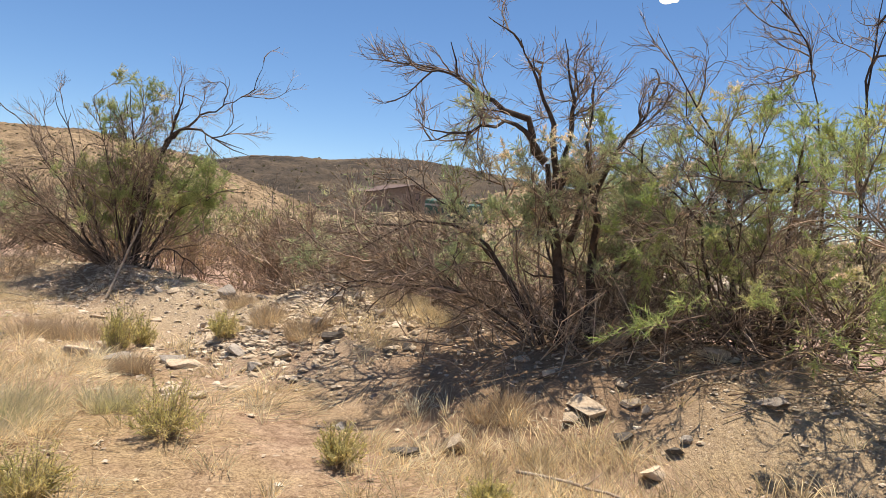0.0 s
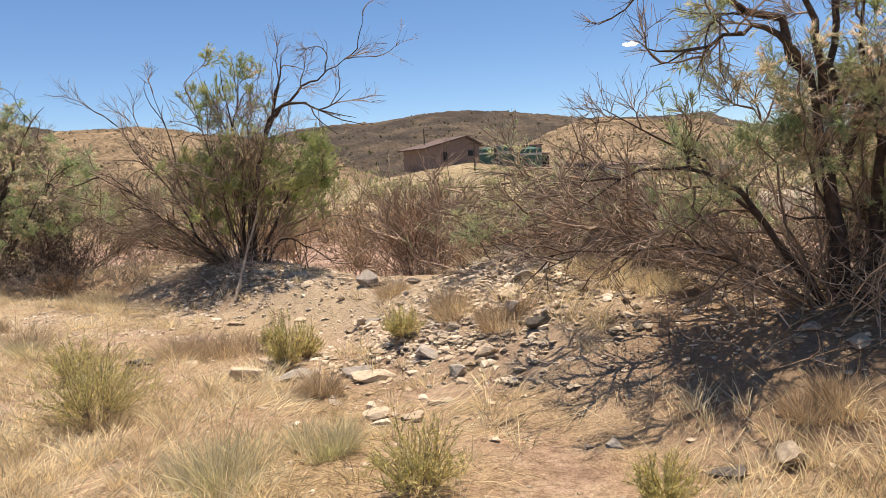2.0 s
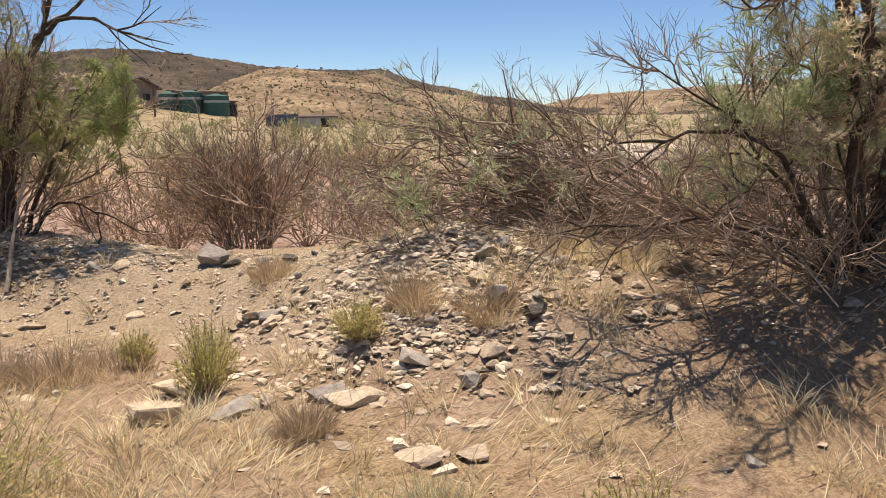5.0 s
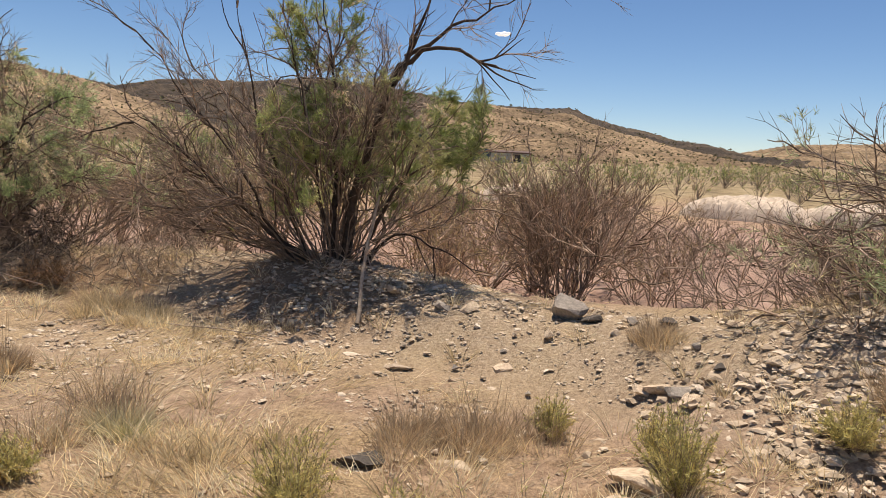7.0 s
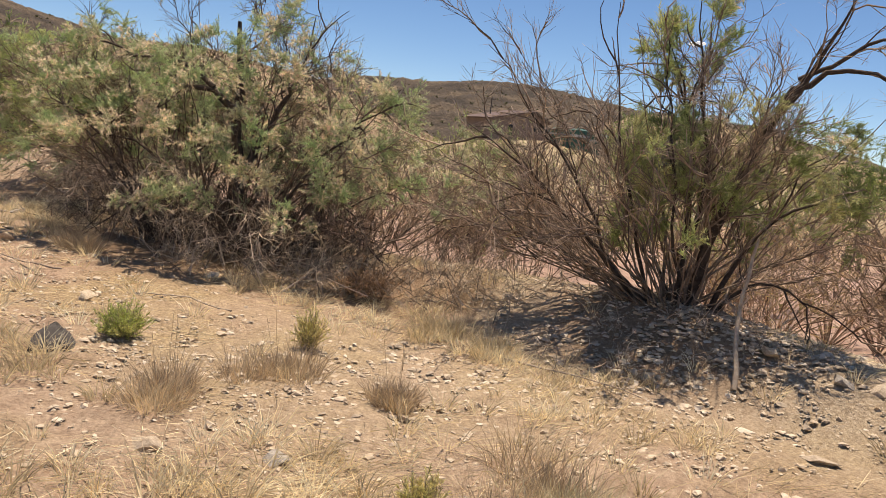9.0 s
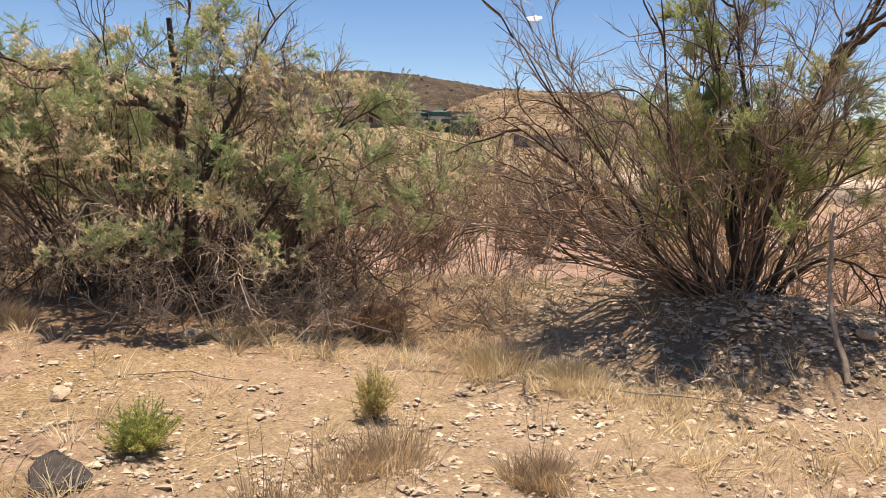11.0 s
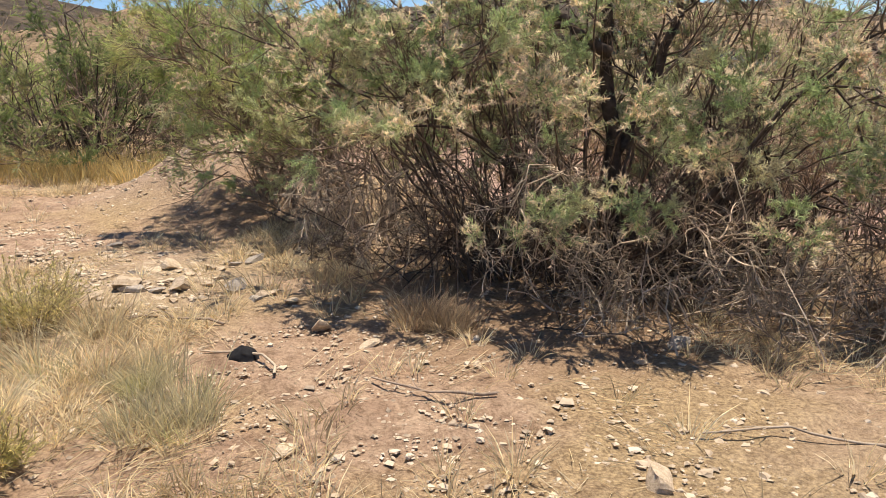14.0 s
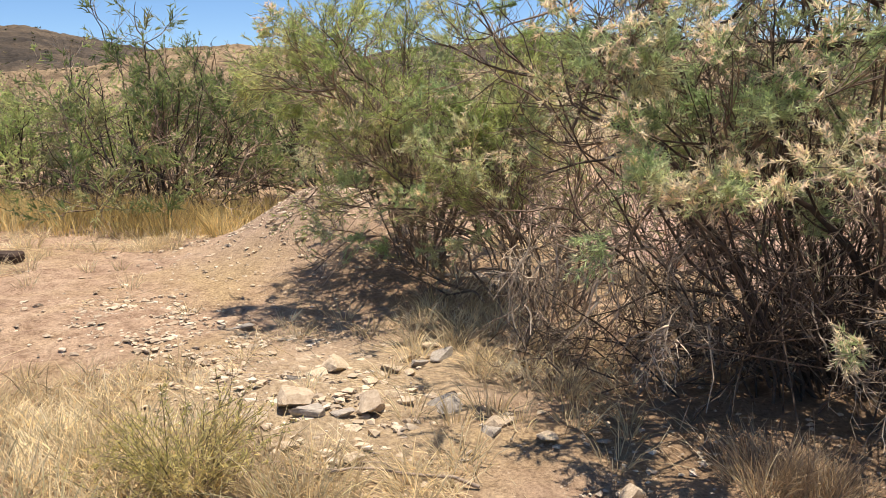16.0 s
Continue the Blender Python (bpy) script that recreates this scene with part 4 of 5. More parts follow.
def shed(az, r, w, d, h, wallmat, label, turn):
    ob = thing("shed", bearing(az, r, -0.15), label, "shed", turn=turn)
    part("wall", box_bm(w, d, h), wallmat, ob)
    part("roof", move(box_bm(w + 0.6, d + 0.6, 0.18), Matrix.Translation((0, 0, h + 0.02)) @ Matrix.Rotation(radians(4), 4, "X")), M_ROOF, ob)
    part("door", move(box_bm(1.2, 0.12, min(2.0, h * 0.85)), Matrix.Translation((w * 0.2, -d / 2 - 0.02, 0.02))), M_GLASSDARK, ob)
    return ob


def pole(az, r, h):
    ob = thing("utility_pole", bearing(az, r, -0.3), "thin grey weathered wooden utility pole", "pole")
    part("mast", ring_bm(0.16, 0.11, 0, h, 8), M_POLE, ob)
    part("crossarm", move(box_bm(1.8, 0.12, 0.12), Matrix.Translation((0, -0.12, h - 0.6))), M_POLE, ob)
    return ob


house()
water_tank(0.1, 137, 1.6, 2.8)
water_tank(1.65, 136, 2.0, 3.5)
water_tank(3.4, 135, 2.1, 3.3)
shed(2.2, 150, 9.0, 6.0, 4.3, M_STUCCO, "brown shed with a red-brown roof behind the tanks", 20)
shed(4.3, 137.5, 1.8, 3.0, 2.6, M_POLE, "small dark lean-to against the tank", 8)
pole(-0.9, 125, 5.4)
pole(-4.9, 160, 9.5)
shed(10.6, 113, 5.6, 3.0, 1.7, M_PALEPAINT, "low pale grey shed on the flat below the hill", -12)


def panel_fence():
    ob = thing("panel_fence", bearing(8.0, 112, 0), "dark blue-grey sheet metal fence on the flat", "fence", turn=-8)
    for i in range(4):
        part("panel", move(box_bm(1.12, 0.08, 1.75), Matrix.Translation((-1.75 + i * 1.16, 0, 0))), M_BLUE, ob)
    for i in range(5):
        part("post", move(box_bm(0.1, 0.12, 1.9), Matrix.Translation((-2.32 + i * 1.16, 0.09, 0))), M_POLE, ob)
    return ob


panel_fence()


def earth_bank(x, y, length, wide, h, turn, label):
    """A pale eroded bank of bare earth."""
    nu, nv = 70, 26
    U, V = np.meshgrid(np.linspace(-1, 1, nu), np.linspace(-1, 1, nv))
    prof = np.clip(1 - np.abs(U) ** 5, 0, 1) * np.clip(1 - np.abs(V) ** 5, 0, 1)
    rough = 0.1 * np.sin(U * 3.1 + 2 * np.sin(V * 2)) + 0.035 * np.sin(U * 17 + V * 5) + 0.025 * rng.normal(size=U.shape)
    Z = h * prof * (1 + rough) - 0.35
    c, s = math.cos(radians(turn)), math.sin(radians(turn))
    X, Y = U * length / 2, V * wide / 2
    ix = np.arange(nu * nv).reshape(nv, nu)
    q = np.stack([ix[:-1, :-1], ix[:-1, 1:], ix[1:, 1:], ix[1:, :-1]], -1).reshape(-1, 4)
    ob = from_arrays("earth_bank", np.stack([X * c - Y * s, X * s + Y * c, Z], -1).reshape(-1, 3), q, M_BANK, smooth=False)
    ob.matrix_basis = pose(*spot(x, y))
    return tagged(ob, label, "earth bank", "pale banks across the wash")


earth_bank(12.0, 33.0, 5.6, 3.0, 1.15, -35, "cream-coloured eroded earth bank with a steep face")
earth_bank(16.5, 30.5, 7.0, 3.0, 1.0, -40, "long cream-coloured eroded earth bank")
earth_bank(3.0, 38, 4.0, 2.5, 0.9, -10, "small pale earth mound among the brush")


def cloud(az, el, w, h, seed):
    g = np.random.default_rng(seed)
    bm = bmesh.new()
    for i in range(14):
        s = h * g.uniform(0.25, 0.55)
        m = Matrix.Translation((g.uniform(-0.42, 0.42) * w, g.uniform(-0.2, 0.2) * w, g.uniform(-0.25, 0.3) * h)) @ Matrix.Diagonal((s * 1.9, s * 1.5, s * 0.8, 1))
        bmesh.ops.create_icosphere(bm, subdivisions=2, radius=1, matrix=m)
    for v in bm.verts:
        v.co += noise.noise_vector(v.co * 0.16) * h * 0.14
    me = bpy.data.meshes.new("cloud")
    bm.to_mesh(me)
    bm.free()
    for p in me.polygons:
        p.use_smooth = True
    me.materials.append(M_CLOUD)
    ob = new("cloud", me)
    r = 1500
    ob.matrix_basis = pose(r * math.sin(radians(az)) * math.cos(radians(el)), r * math.cos(radians(az)) * math.cos(radians(el)), r * math.sin(radians(el)), 0, 0, -az)
    return tagged(ob, "small white puff of cloud in a clear sky", "cloud", kind="structure")


cloud(10.5, 9.3, 26, 8, 3)
cloud(15.5, 18.1, 30, 12, 4)


# ---- rocks ----
def rock_mesh(seed, mat, flat=0.75):
    g = np.random.default_rng(seed)
    bm = bmesh.new()
    bmesh.ops.create_icosphere(bm, subdivisions=3, radius=0.6)
    for _ in range(17):
        n = Vector(unit(g.normal(size=3)))
        d = g.uniform(0.2, 0.42)
        for v in bm.verts:
            k = v.co.dot(n) - d
            if k > 0:
                v.co -= n * k
    for v in bm.verts:
        v.co += noise.noise_vector(v.co * 3.1 + Vector((seed, 0, 0))) * 0.012
        v.co.z *= flat
    bmesh.ops.dissolve_limit(bm, angle_limit=radians(4), verts=bm.verts[:], edges=bm.edges[:])
    me = bpy.data.meshes.new("rock")
    bm.to_mesh(me)
    bm.free()
    me.materials.append(mat)
    return me


ROCKS = {key: [rock_mesh(s * 7 + i * 31, mat) for s in range(6)] for i, (key, mat) in enumerate((("pale", M_STONE_PALE), ("grey", M_STONE_GREY), ("dark", M_STONE_DARK)))}
ROCK_WORDS = {"pale": "pale cream angular limestone rock", "grey": "grey angular rock with weathered faces", "dark": "dark brown basalt rock"}
rock_rng = np.random.default_rng(91)


def rock(x, y, kind, size, where="lying on the dry ground", wide=1.0, tall=1.0, group="", turn=None, sink=0.25):
    ob = new("rock", ROCKS[kind][rock_rng.integers(6)])
    sx, sy, sz = size * wide, size * rock_rng.uniform(0.75, 1.0), size * tall * rock_rng.uniform(0.7, 1.0)
    z = float(height(x, y)) + sz * (0.36 - sink)
    rz = rock_rng.uniform(0, 360) if turn is None else turn
    ob.matrix_basis = pose(x, y, z, rock_rng.uniform(-18, 18), rock_rng.uniform(-18, 18), rz) @ Matrix.Diagonal((sx, sy, sz, 1))
    return tagged(ob, ROCK_WORDS[kind] + " " + where, "rock", group)


for x, y, kind, size, wide in ((-3.15, 6.57, "pale", 0.42, 1.3), (-3.0, 6.85, "pale", 0.3, 1.2), (-2.75, 6.45, "grey", 0.26, 1.2), (-2.71, 9.43, "grey", 0.4, 1.1), (-2.55, 9.2, "dark", 0.24, 1.1), (-1.12, 6.99, "pale", 0.26, 1.1),
                               (-0.92, 6.55, "dark", 0.28, 1.1), (-2.08, 6.33, "pale", 0.34, 1.25), (-1.75, 6.5, "grey", 0.3, 1.2), (-2.3, 6.4, "grey", 0.24, 1.1), (-1.3, 6.35, "pale", 0.26, 1.0), (-1.5, 6.2, "grey", 0.22, 1.1),
                               (0.86, 5.38, "pale", 0.2, 1.2), (0.7, 5.65, "grey", 0.16, 1.0), (1.08, 4.91, "pale", 0.28, 1.3), (0.95, 4.85, "pale", 0.22, 1.2), (0.21, 4.71, "pale", 0.26, 1.0), (-0.1, 4.62, "dark", 0.22, 1.4),
                               (1.35, 4.2, "pale", 0.22, 1.25), (2.07, 5.47, "pale", 0.28, 1.3), (2.18, 4.65, "grey", 0.24, 1.2), (1.25, 4.6, "dark", 0.18, 1.2), (1.5, 4.4, "dark", 0.17, 1.1), (-4.41, 7.27, "dark", 0.26, 1.1),
                               (-3.9, 7.2, "pale", 0.2, 1.3), (-4.14, 8.89, "pale", 0.2, 1.3), (-3.71, 9.7, "grey", 0.22, 1.2), (-3.5, 9.6, "pale", 0.22, 1.2), (-3.37, 8.77, "pale", 0.18, 1.1), (-2.49, 8.02, "pale", 0.22, 1.1), (-2.4, 7.9, "grey", 0.18, 1.2),
                               (-9.27, 9.45, "pale", 0.2, 1.1), (-8.88, 8.46, "dark", 0.4, 1.2), (-7.08, 7.55, "grey", 0.17, 1.2), (-7.65, 7.45, "pale", 0.17, 1.2), (-12.32, 10.48, "pale", 0.24, 1.1), (-10.94, 10.79, "pale", 0.17, 1.2),
                               (-10.6, 10.6, "pale", 0.14, 1.2), (-8.95, 10.95, "grey", 0.2, 1.3), (-10.7, 9.5, "pale", 0.15, 1.1), (-12.1, 11.43, "pale", 0.3, 1.3), (-12.5, 11.46, "pale", 0.36, 1.1), (-12.35, 11.3, "grey", 0.26, 1.1),
                               (-12.2, 11.75, "pale", 0.22, 1.2), (-11.75, 11.5, "grey", 0.3, 1.0), (-12.45, 11.9, "pale", 0.28, 1.2), (-11.5, 11.35, "pale", 0.22, 1.0), (-12.6, 11.2, "pale", 0.24, 1.2), (-13.3, 12.6, "grey", 0.22, 1.1),
                               (-12.3, 14.3, "grey", 0.34, 1.2), (-11.9, 14.1, "pale", 0.28, 1.2), (-0.6, 5.0, "grey", 0.16, 1.2), (-2.0, 5.6, "pale", 0.22, 1.3), (-1.75, 5.55, "pale", 0.18, 1.2)):
    rock(x, y, kind, size * (0.82 if x < -11.4 else 1.0), wide=wide * (0.9 if size == 0.4 else 1.1), tall=1.02 if size == 0.4 else 0.78, sink=0.27)
for i in range(22):
    rock(-12.15 + rock_rng.normal() * 0.4, 11.6 + rock_rng.normal() * 0.35, "pale" if i % 3 else "grey", 0.07 + 0.11 * rock_rng.random(), "heaped beside the path", 1.2, 0.7, "rocks heaped beside the path", sink=0.18)
for i in range(125):
    t = rock_rng.uniform(-1, 1)
    if i < 85:
        x, y = -1.15 + rock_rng.normal() * 0.75, 7.65 + rock_rng.normal() * 0.6
    else:
        x = rock_rng.uniform(-4.2, 1.6)
        y = float(np.interp(x, [-4.7, -2.7, -1.1, 2.2], [11.0, 9.6, 7.95, 5.75])) - rock_rng.uniform(0.1, 1.8)
    size = 0.07 + 0.13 * rock_rng.random() ** 2.5
    rock(x, y, "pale" if rock_rng.random() < 0.75 else ("grey" if rock_rng.random() < 0.8 else "dark"), size, "in the stony berm", rock_rng.uniform(1, 1.4), 1.0, "rocks of the stony berm", sink=0.15)


def pebbles(name, n, pick, lo, hi, label, power=2.5, k=0):
    """Loose stones: irregular eight-sided lumps pressed into the ground."""
    xy = pick(n)
    n = len(xy)
    s = lo + (hi - lo) * rng.random(n) ** power
    base = np.array([(1, 0, 0), (0, 1, 0), (-1, 0, 0), (0, -1, 0), (0.5, 0.5, 0.75), (-0.5, 0.5, 0.75), (-0.5, -0.5, 0.75), (0.5, -0.5, 0.75), (0.6, 0.6, -0.6), (-0.6, 0.6, -0.6), (-0.6, -0.6, -0.6), (0.6, -0.6, -0.6)], float)
    tri = np.array([(0, 1, 4), (1, 2, 5), (2, 3, 6), (3, 0, 7), (1, 5, 4), (2, 6, 5), (3, 7, 6), (0, 4, 7), (4, 5, 6), (4, 6, 7), (1, 0, 8), (2, 1, 9), (3, 2, 10), (0, 3, 11)])
    V = base[None] * (1 + 0.36 * rng.normal(size=(n, 12, 3)))
    a = rng.uniform(0, 2 * np.pi, n)
    c, d = np.cos(a)[:, None], np.sin(a)[:, None]
    X, Y = V[..., 0] * c - V[..., 1] * d, V[..., 0] * d + V[..., 1] * c
    sx, sz = rng.uniform(0.8, 1.4, (n, 1)), rng.uniform(0.3, 0.7, (n, 1))
    z = height(xy[:, 0], xy[:, 1])
    out = np.stack([xy[:, :1] + X * s[:, None] * sx, xy[:, 1:] + Y * s[:, None], z[:, None] + V[..., 2] * s[:, None] * sz + 0.03 * s[:, None]], -1)
    if k:
        out = out[:, (0, 1, 2, 3, 4, 6)]
        out[:, 4:, :2] = out[:, 4:, :2] * 0.6 + out[:, :4, :2].mean(1, keepdims=True) * 0.4
        tri = np.array([(0, 1, 4), (1, 2, 5), (2, 3, 5), (3, 0, 4), (1, 5, 4), (3, 4, 5)])
    q = (np.arange(n)[:, None, None] * (6 if k else 12) + tri).reshape(-1, 3)
    return tagged(from_arrays(name, out.reshape(-1, 3), q, M_GRAVEL), label, "gravel", kind="stuff")


def on_berm(n):
    x = rng.uniform(-6.2, 4.0, n)
    y = np.interp(x, [-7.2, -4.7, -2.7, -1.1, 2.2, 4.6], [12.3, 11.0, 9.6, 7.95, 5.75, 4.0]) + 0.25 - np.abs(rng.normal(size=n)) * 1.0
    return np.stack([x, y], -1)


def below_pile(n):
    return np.stack([-1.5 + rng.normal(size=n) * 0.6, 7.15 + rng.normal(size=n) * 0.55], -1)


def below_tree(n):
    return np.stack([-4.55 + rng.normal(size=n) * 0.85, 10.25 + rng.normal(size=n) * 0.4], -1)


def on_flat(n):
    p = np.stack([rng.uniform(-17, 5, n), rng.uniform(1.5, 15, n)], -1)
    s = bank_distance(p[:, 0], p[:, 1])
    w = 0.35 + 0.65 * (wave(p[:, 0] * 0.9, p[:, 1] * 0.9 + 3) > 0.0)
    return p[(s < 0.3) & (s > -7.5) & (rng.random(n) < w)]


def on_path(n):
    x = rng.uniform(-13, -3.6, n)
    y = np.interp(x, [-13, -9, -6, -3.6], [10.6, 9.2, 8.3, 8.0]) + rng.normal(size=n) * 0.95
    keep = (bank_distance(x, y) < -0.2) & (rng.random(n) < 0.25 + 0.75 * (wave(x * 1.1 + 4, y * 1.3) > -0.1))
    return np.stack([x, y], -1)[keep]


def on_lines(n):
    a = np.stack([-7.0 + rng.normal(size=n) * 1.3, 8.9 + rng.normal(size=n) * 0.6], -1)
    t = rng.uniform(-0.15, 1, n)
    b = np.stack([-12.3 - 2.3 * t + rng.normal(size=n) * 0.3, 11.4 + 1.7 * t + rng.normal(size=n) * 0.25], -1)
    c = np.stack([-13.7 + rng.normal(size=n) * 0.75, 15.2 + rng.normal(size=n) * 0.55], -1)
    return np.concatenate([a, b, c])


pebbles("berm_gravel", 6500, on_berm, 0.007, 0.029, "pale angular rubble covering the berm", 3.2)
pebbles("pile_rubble", 2600, below_pile, 0.012, 0.047, "pale broken stone spilling down from the rock pile", 2.4)
pebbles("tree_rubble", 1100, below_tree, 0.012, 0.042, "pale grey broken stone round the tamarisk's foot", 2.0)
pebbles("berm_chips", 9000, on_berm, 0.005, 0.014, "small pale chips between the rubble", 1.5, 1)
pebbles("flat_gravel", 22000, on_flat, 0.004, 0.023, "scattered pale pebbles on the dry earth", 2.6, 1)
pebbles("path_chips", 20000, on_path, 0.003, 0.014, "fine pale gravel on the bare path", 2.4, 1)
pebbles("path_stones", 1500, on_path, 0.011, 0.025, "small pale stones on the bare path", 2.0)
pebbles("path_gravel", 1600, on_lines, 0.006, 0.03, "patches of pale broken stone on the path", 2.0)


# ---- grass and small plants ----
def tuft_blades(xy, n, hi, spreadr, lean=0.45, wid=0.0022, ruffle=0.16):
    """Upright blades in tufts at the places xy: n blades a tuft, with heights hi."""
    N = len(xy)
    z = height(xy[:, 0], xy[:, 1])
    size = rng.uniform(0.6, 1.25, N)
    a = rng.uniform(0, 2 * np.pi, (N, n))
    d = np.sqrt(rng.random((N, n))) * spreadr * size[:, None]
    foot = np.stack([xy[:, :1] + np.cos(a) * d, xy[:, 1:] + np.sin(a) * d, z[:, None] - 0.01 + 0 * a], -1).reshape(-1, 3)
    tilt = unit(np.stack([np.cos(a) * lean * (0.3 + d / spreadr), np.sin(a) * lean * (0.3 + d / spreadr), np.ones_like(a)], -1).reshape(-1, 3) + rng.normal(size=(N * n, 3)) * ruffle)
    L = (rng.uniform(*hi, (N, n)) * size[:, None]).reshape(-1, 1)
    bow = np.concatenate([tilt[:, :2] * 0.5, -0.35 * np.ones((len(tilt), 1))], 1) * 0.5
    P = np.stack([foot, foot + tilt * L * 0.55, foot + (tilt + bow * 0.6) * L], 1)
    return blades(P, np.ones((len(P), 1)) * np.array([1.0, 0.85, 0.25]) * wid)


def grass_spots(n, seed):
    g = np.random.default_rng(seed)
    p = np.stack([g.uniform(-19, 5.5, n), g.uniform(0.8, 16.5, n)], -1)
    x, y = p[:, 0], p[:, 1]
    s = bank_distance(x, y)
    w = 0.06 + 0.94 * np.clip(0.5 + 1.0 * wave(x * 1.15 + 1.5, y * 1.15) + 0.35 * wave(x * 3.1, y * 2.9 + 1), 0, 1) ** 1.8
    w *= np.where(s > -1.6, 0.3, 1.0)
    mid = np.interp(x, [-13, -9, -6, -4], [11.0, 9.7, 8.7, 8.4])
    w *= np.where((x > -11.5) & (x < -4.0) & (np.abs(y - mid) < 0.95), 0.16, 1.0)  # the bare path
    w = np.where((x < -11.6) & (y < 10.9 + 0.25 * (-x - 12)), 1.0, w)  # the grassy side
    w *= np.where((x < -12.2) & (y > 11.6 + 0.12 * (-x - 12)) & (y < 15.2 - 0.1 * (-x - 12)), 0.15, 1.0)
    for tx, ty, tr in TREES_AT:
        w *= np.where(np.hypot(x - tx, y - ty) < tr * 0.6, 0.1, 1.0)
    w *= np.where(np.hypot((x + 12.1) / 0.9, (y - 11.5) / 0.6) < 1.0, 0.1, 1.0)  # the heap of stones
    w *= np.where(np.hypot(x + 13.7, y - 15.3) < 1.5, 0.03, 1.0)
    path = (y + 0.74 * x)
    return p[(s < 0.25) & (path > 0.6) & (g.random(n) < w)]


straw = grass_spots(19000, 101)
tagged(from_arrays("straw_grass", *tuft_blades(straw, 26, (0.06, 0.21), 0.07, 0.6, 0.0027), M_STRAW), "bleached straw-coloured dry grass in loose tufts", "grass", kind="stuff")
mats = grass_spots(15000, 102)
ang = 1.6 * np.sin(mats[:, 0] * 0.9) + 1.3 * np.cos(mats[:, 1] * 1.1) + 0.5
ang = np.repeat(ang, 26) + rng.normal(size=len(mats) * 26) * 0.45
foot = np.repeat(mats, 26, 0) + rng.normal(size=(len(mats) * 26, 2)) * 0.12
reach = rng.uniform(0.08, 0.24, len(foot))
tip = foot + np.stack([np.cos(ang), np.sin(ang)], -1) * reach[:, None]
lie = np.stack([np.c_[foot, height(foot[:, 0], foot[:, 1]) + 0.008], np.c_[tip, height(tip[:, 0], tip[:, 1]) + rng.uniform(0.015, 0.075, len(foot))]], 1)
tagged(from_arrays("flattened_straw", *blades(lie, np.ones((len(lie), 1)) * np.array([1, 0.5]) * 0.0018), M_STRAW), "flattened golden straw lying in swirls", "grass", kind="stuff")
side = np.stack([rng.uniform(-19, -11.7, 900), rng.uniform(7.5, 12.0, 900)], -1)
side = side[side[:, 1] < 10.9 + 0.18 * (-side[:, 0] - 12)]
tagged(from_arrays("tall_straw_grass", *tuft_blades(side[:620], 30, (0.09, 0.26), 0.09, 0.75, 0.0023), M_STRAW), "knee-high pale dry grass beside the path", "grass", kind="stuff")
far_side = np.stack([rng.uniform(-24, -14.6, 640), rng.uniform(15.2, 17.5, 640)], -1)
far_side = far_side[(far_side[:, 1] > 15.0 + 0.08 * (far_side[:, 0] + 24)) & (np.hypot(far_side[:, 0] + 13.7, far_side[:, 1] - 15.4) > 1.3)]
tagged(from_arrays("tawny_grass", *tuft_blades(far_side, 30, (0.2, 0.45), 0.16, 0.35, 0.004), M_TAWNYGOLD), "tall golden grass in front of the thicket", "grass", kind="stuff")
sage = side[rng.random(len(side)) < 0.4]
tagged(from_arrays("sage_stems", *tuft_blades(sage, 44, (0.14, 0.34), 0.1, 0.5, 0.002), M_GREYGRASS), "grey-green weed stems among the dry grass", "grass", kind="stuff")


def shrub(name, x, y, wide, hi, leaf, label, stems=90, fullness=9, category="shrub", group="", stemmat=None):
    """A small rounded shrub of many thin stems with fine foliage."""
    ob = thing(name, spot(x, y), label, category, group)
    n = stems
    a, d = rng.uniform(0, 2 * np.pi, n), np.sqrt(rng.random(n)) * wide / 2
    h = hi * rng.uniform(0.55, 1.0, n) * (1.05 - 0.55 * (d / (wide / 2)) ** 2)
    t = np.linspace(0, 1, 4)
    P = np.stack([np.cos(a)[:, None] * (0.05 * wide + d[:, None] * t ** 1.1), np.sin(a)[:, None] * (0.05 * wide + d[:, None] * t ** 1.1), -0.02 + h[:, None] * t ** 0.9], -1)
    P[:, 1:] += rng.normal(size=(n, 3, 3)) * 0.06 * wide * t[1:, None]
    tagged(from_arrays("stem_mass", *tubes(P, taper(n, 4, 0.0022, 0.001), 3), stemmat or M_TWIG, ob), kind="stuff")
    f = grow(P, fullness * 4, (0.018, 0.05), 1.1, 0.35, 2, 0.25, 1.0, 0.15)
    tagged(from_arrays("foliage", *needles(f, rng.uniform(0.8, 1.2, len(f)) * 0.003), leaf, ob), kind="stuff")
    return ob


for x, y, w, h in ((-1.6, 4.45, 0.5, 0.42), (-0.5, 4.28, 0.32, 0.3), (-1.85, 3.4, 0.4, 0.3), (-3.9, 5.65, 0.95, 0.62), (-1.97, 6.85, 0.34, 0.32), (-2.9, 6.75, 0.36, 0.5), (-2.85, 7.1, 0.3, 0.36), (-4.7, 6.75, 0.46, 0.42), (0.35, 3.75, 0.3, 0.2),
                   (-7.5, 9.4, 0.26, 0.36), (-6.35, 7.3, 0.26, 0.25), (-12.6, 10.6, 0.7, 0.5), (-13.6, 9.6, 0.5, 0.4), (-11.75, 9.2, 0.4, 0.25), (-3.3, 7.6, 0.25, 0.3), (-6.0, 7.0, 0.3, 0.25), (-4.2, 6.3, 0.5, 0.35)):
    shrub("snakeweed_shrub", x, y, w, h, M_SHRUB, "yellow-green snakeweed shrub on dry ground" if w < 0.5 else "broad yellow-green snakeweed shrub among dry grass", int(55 + 110 * w), 11, group="snakeweed shrubs")
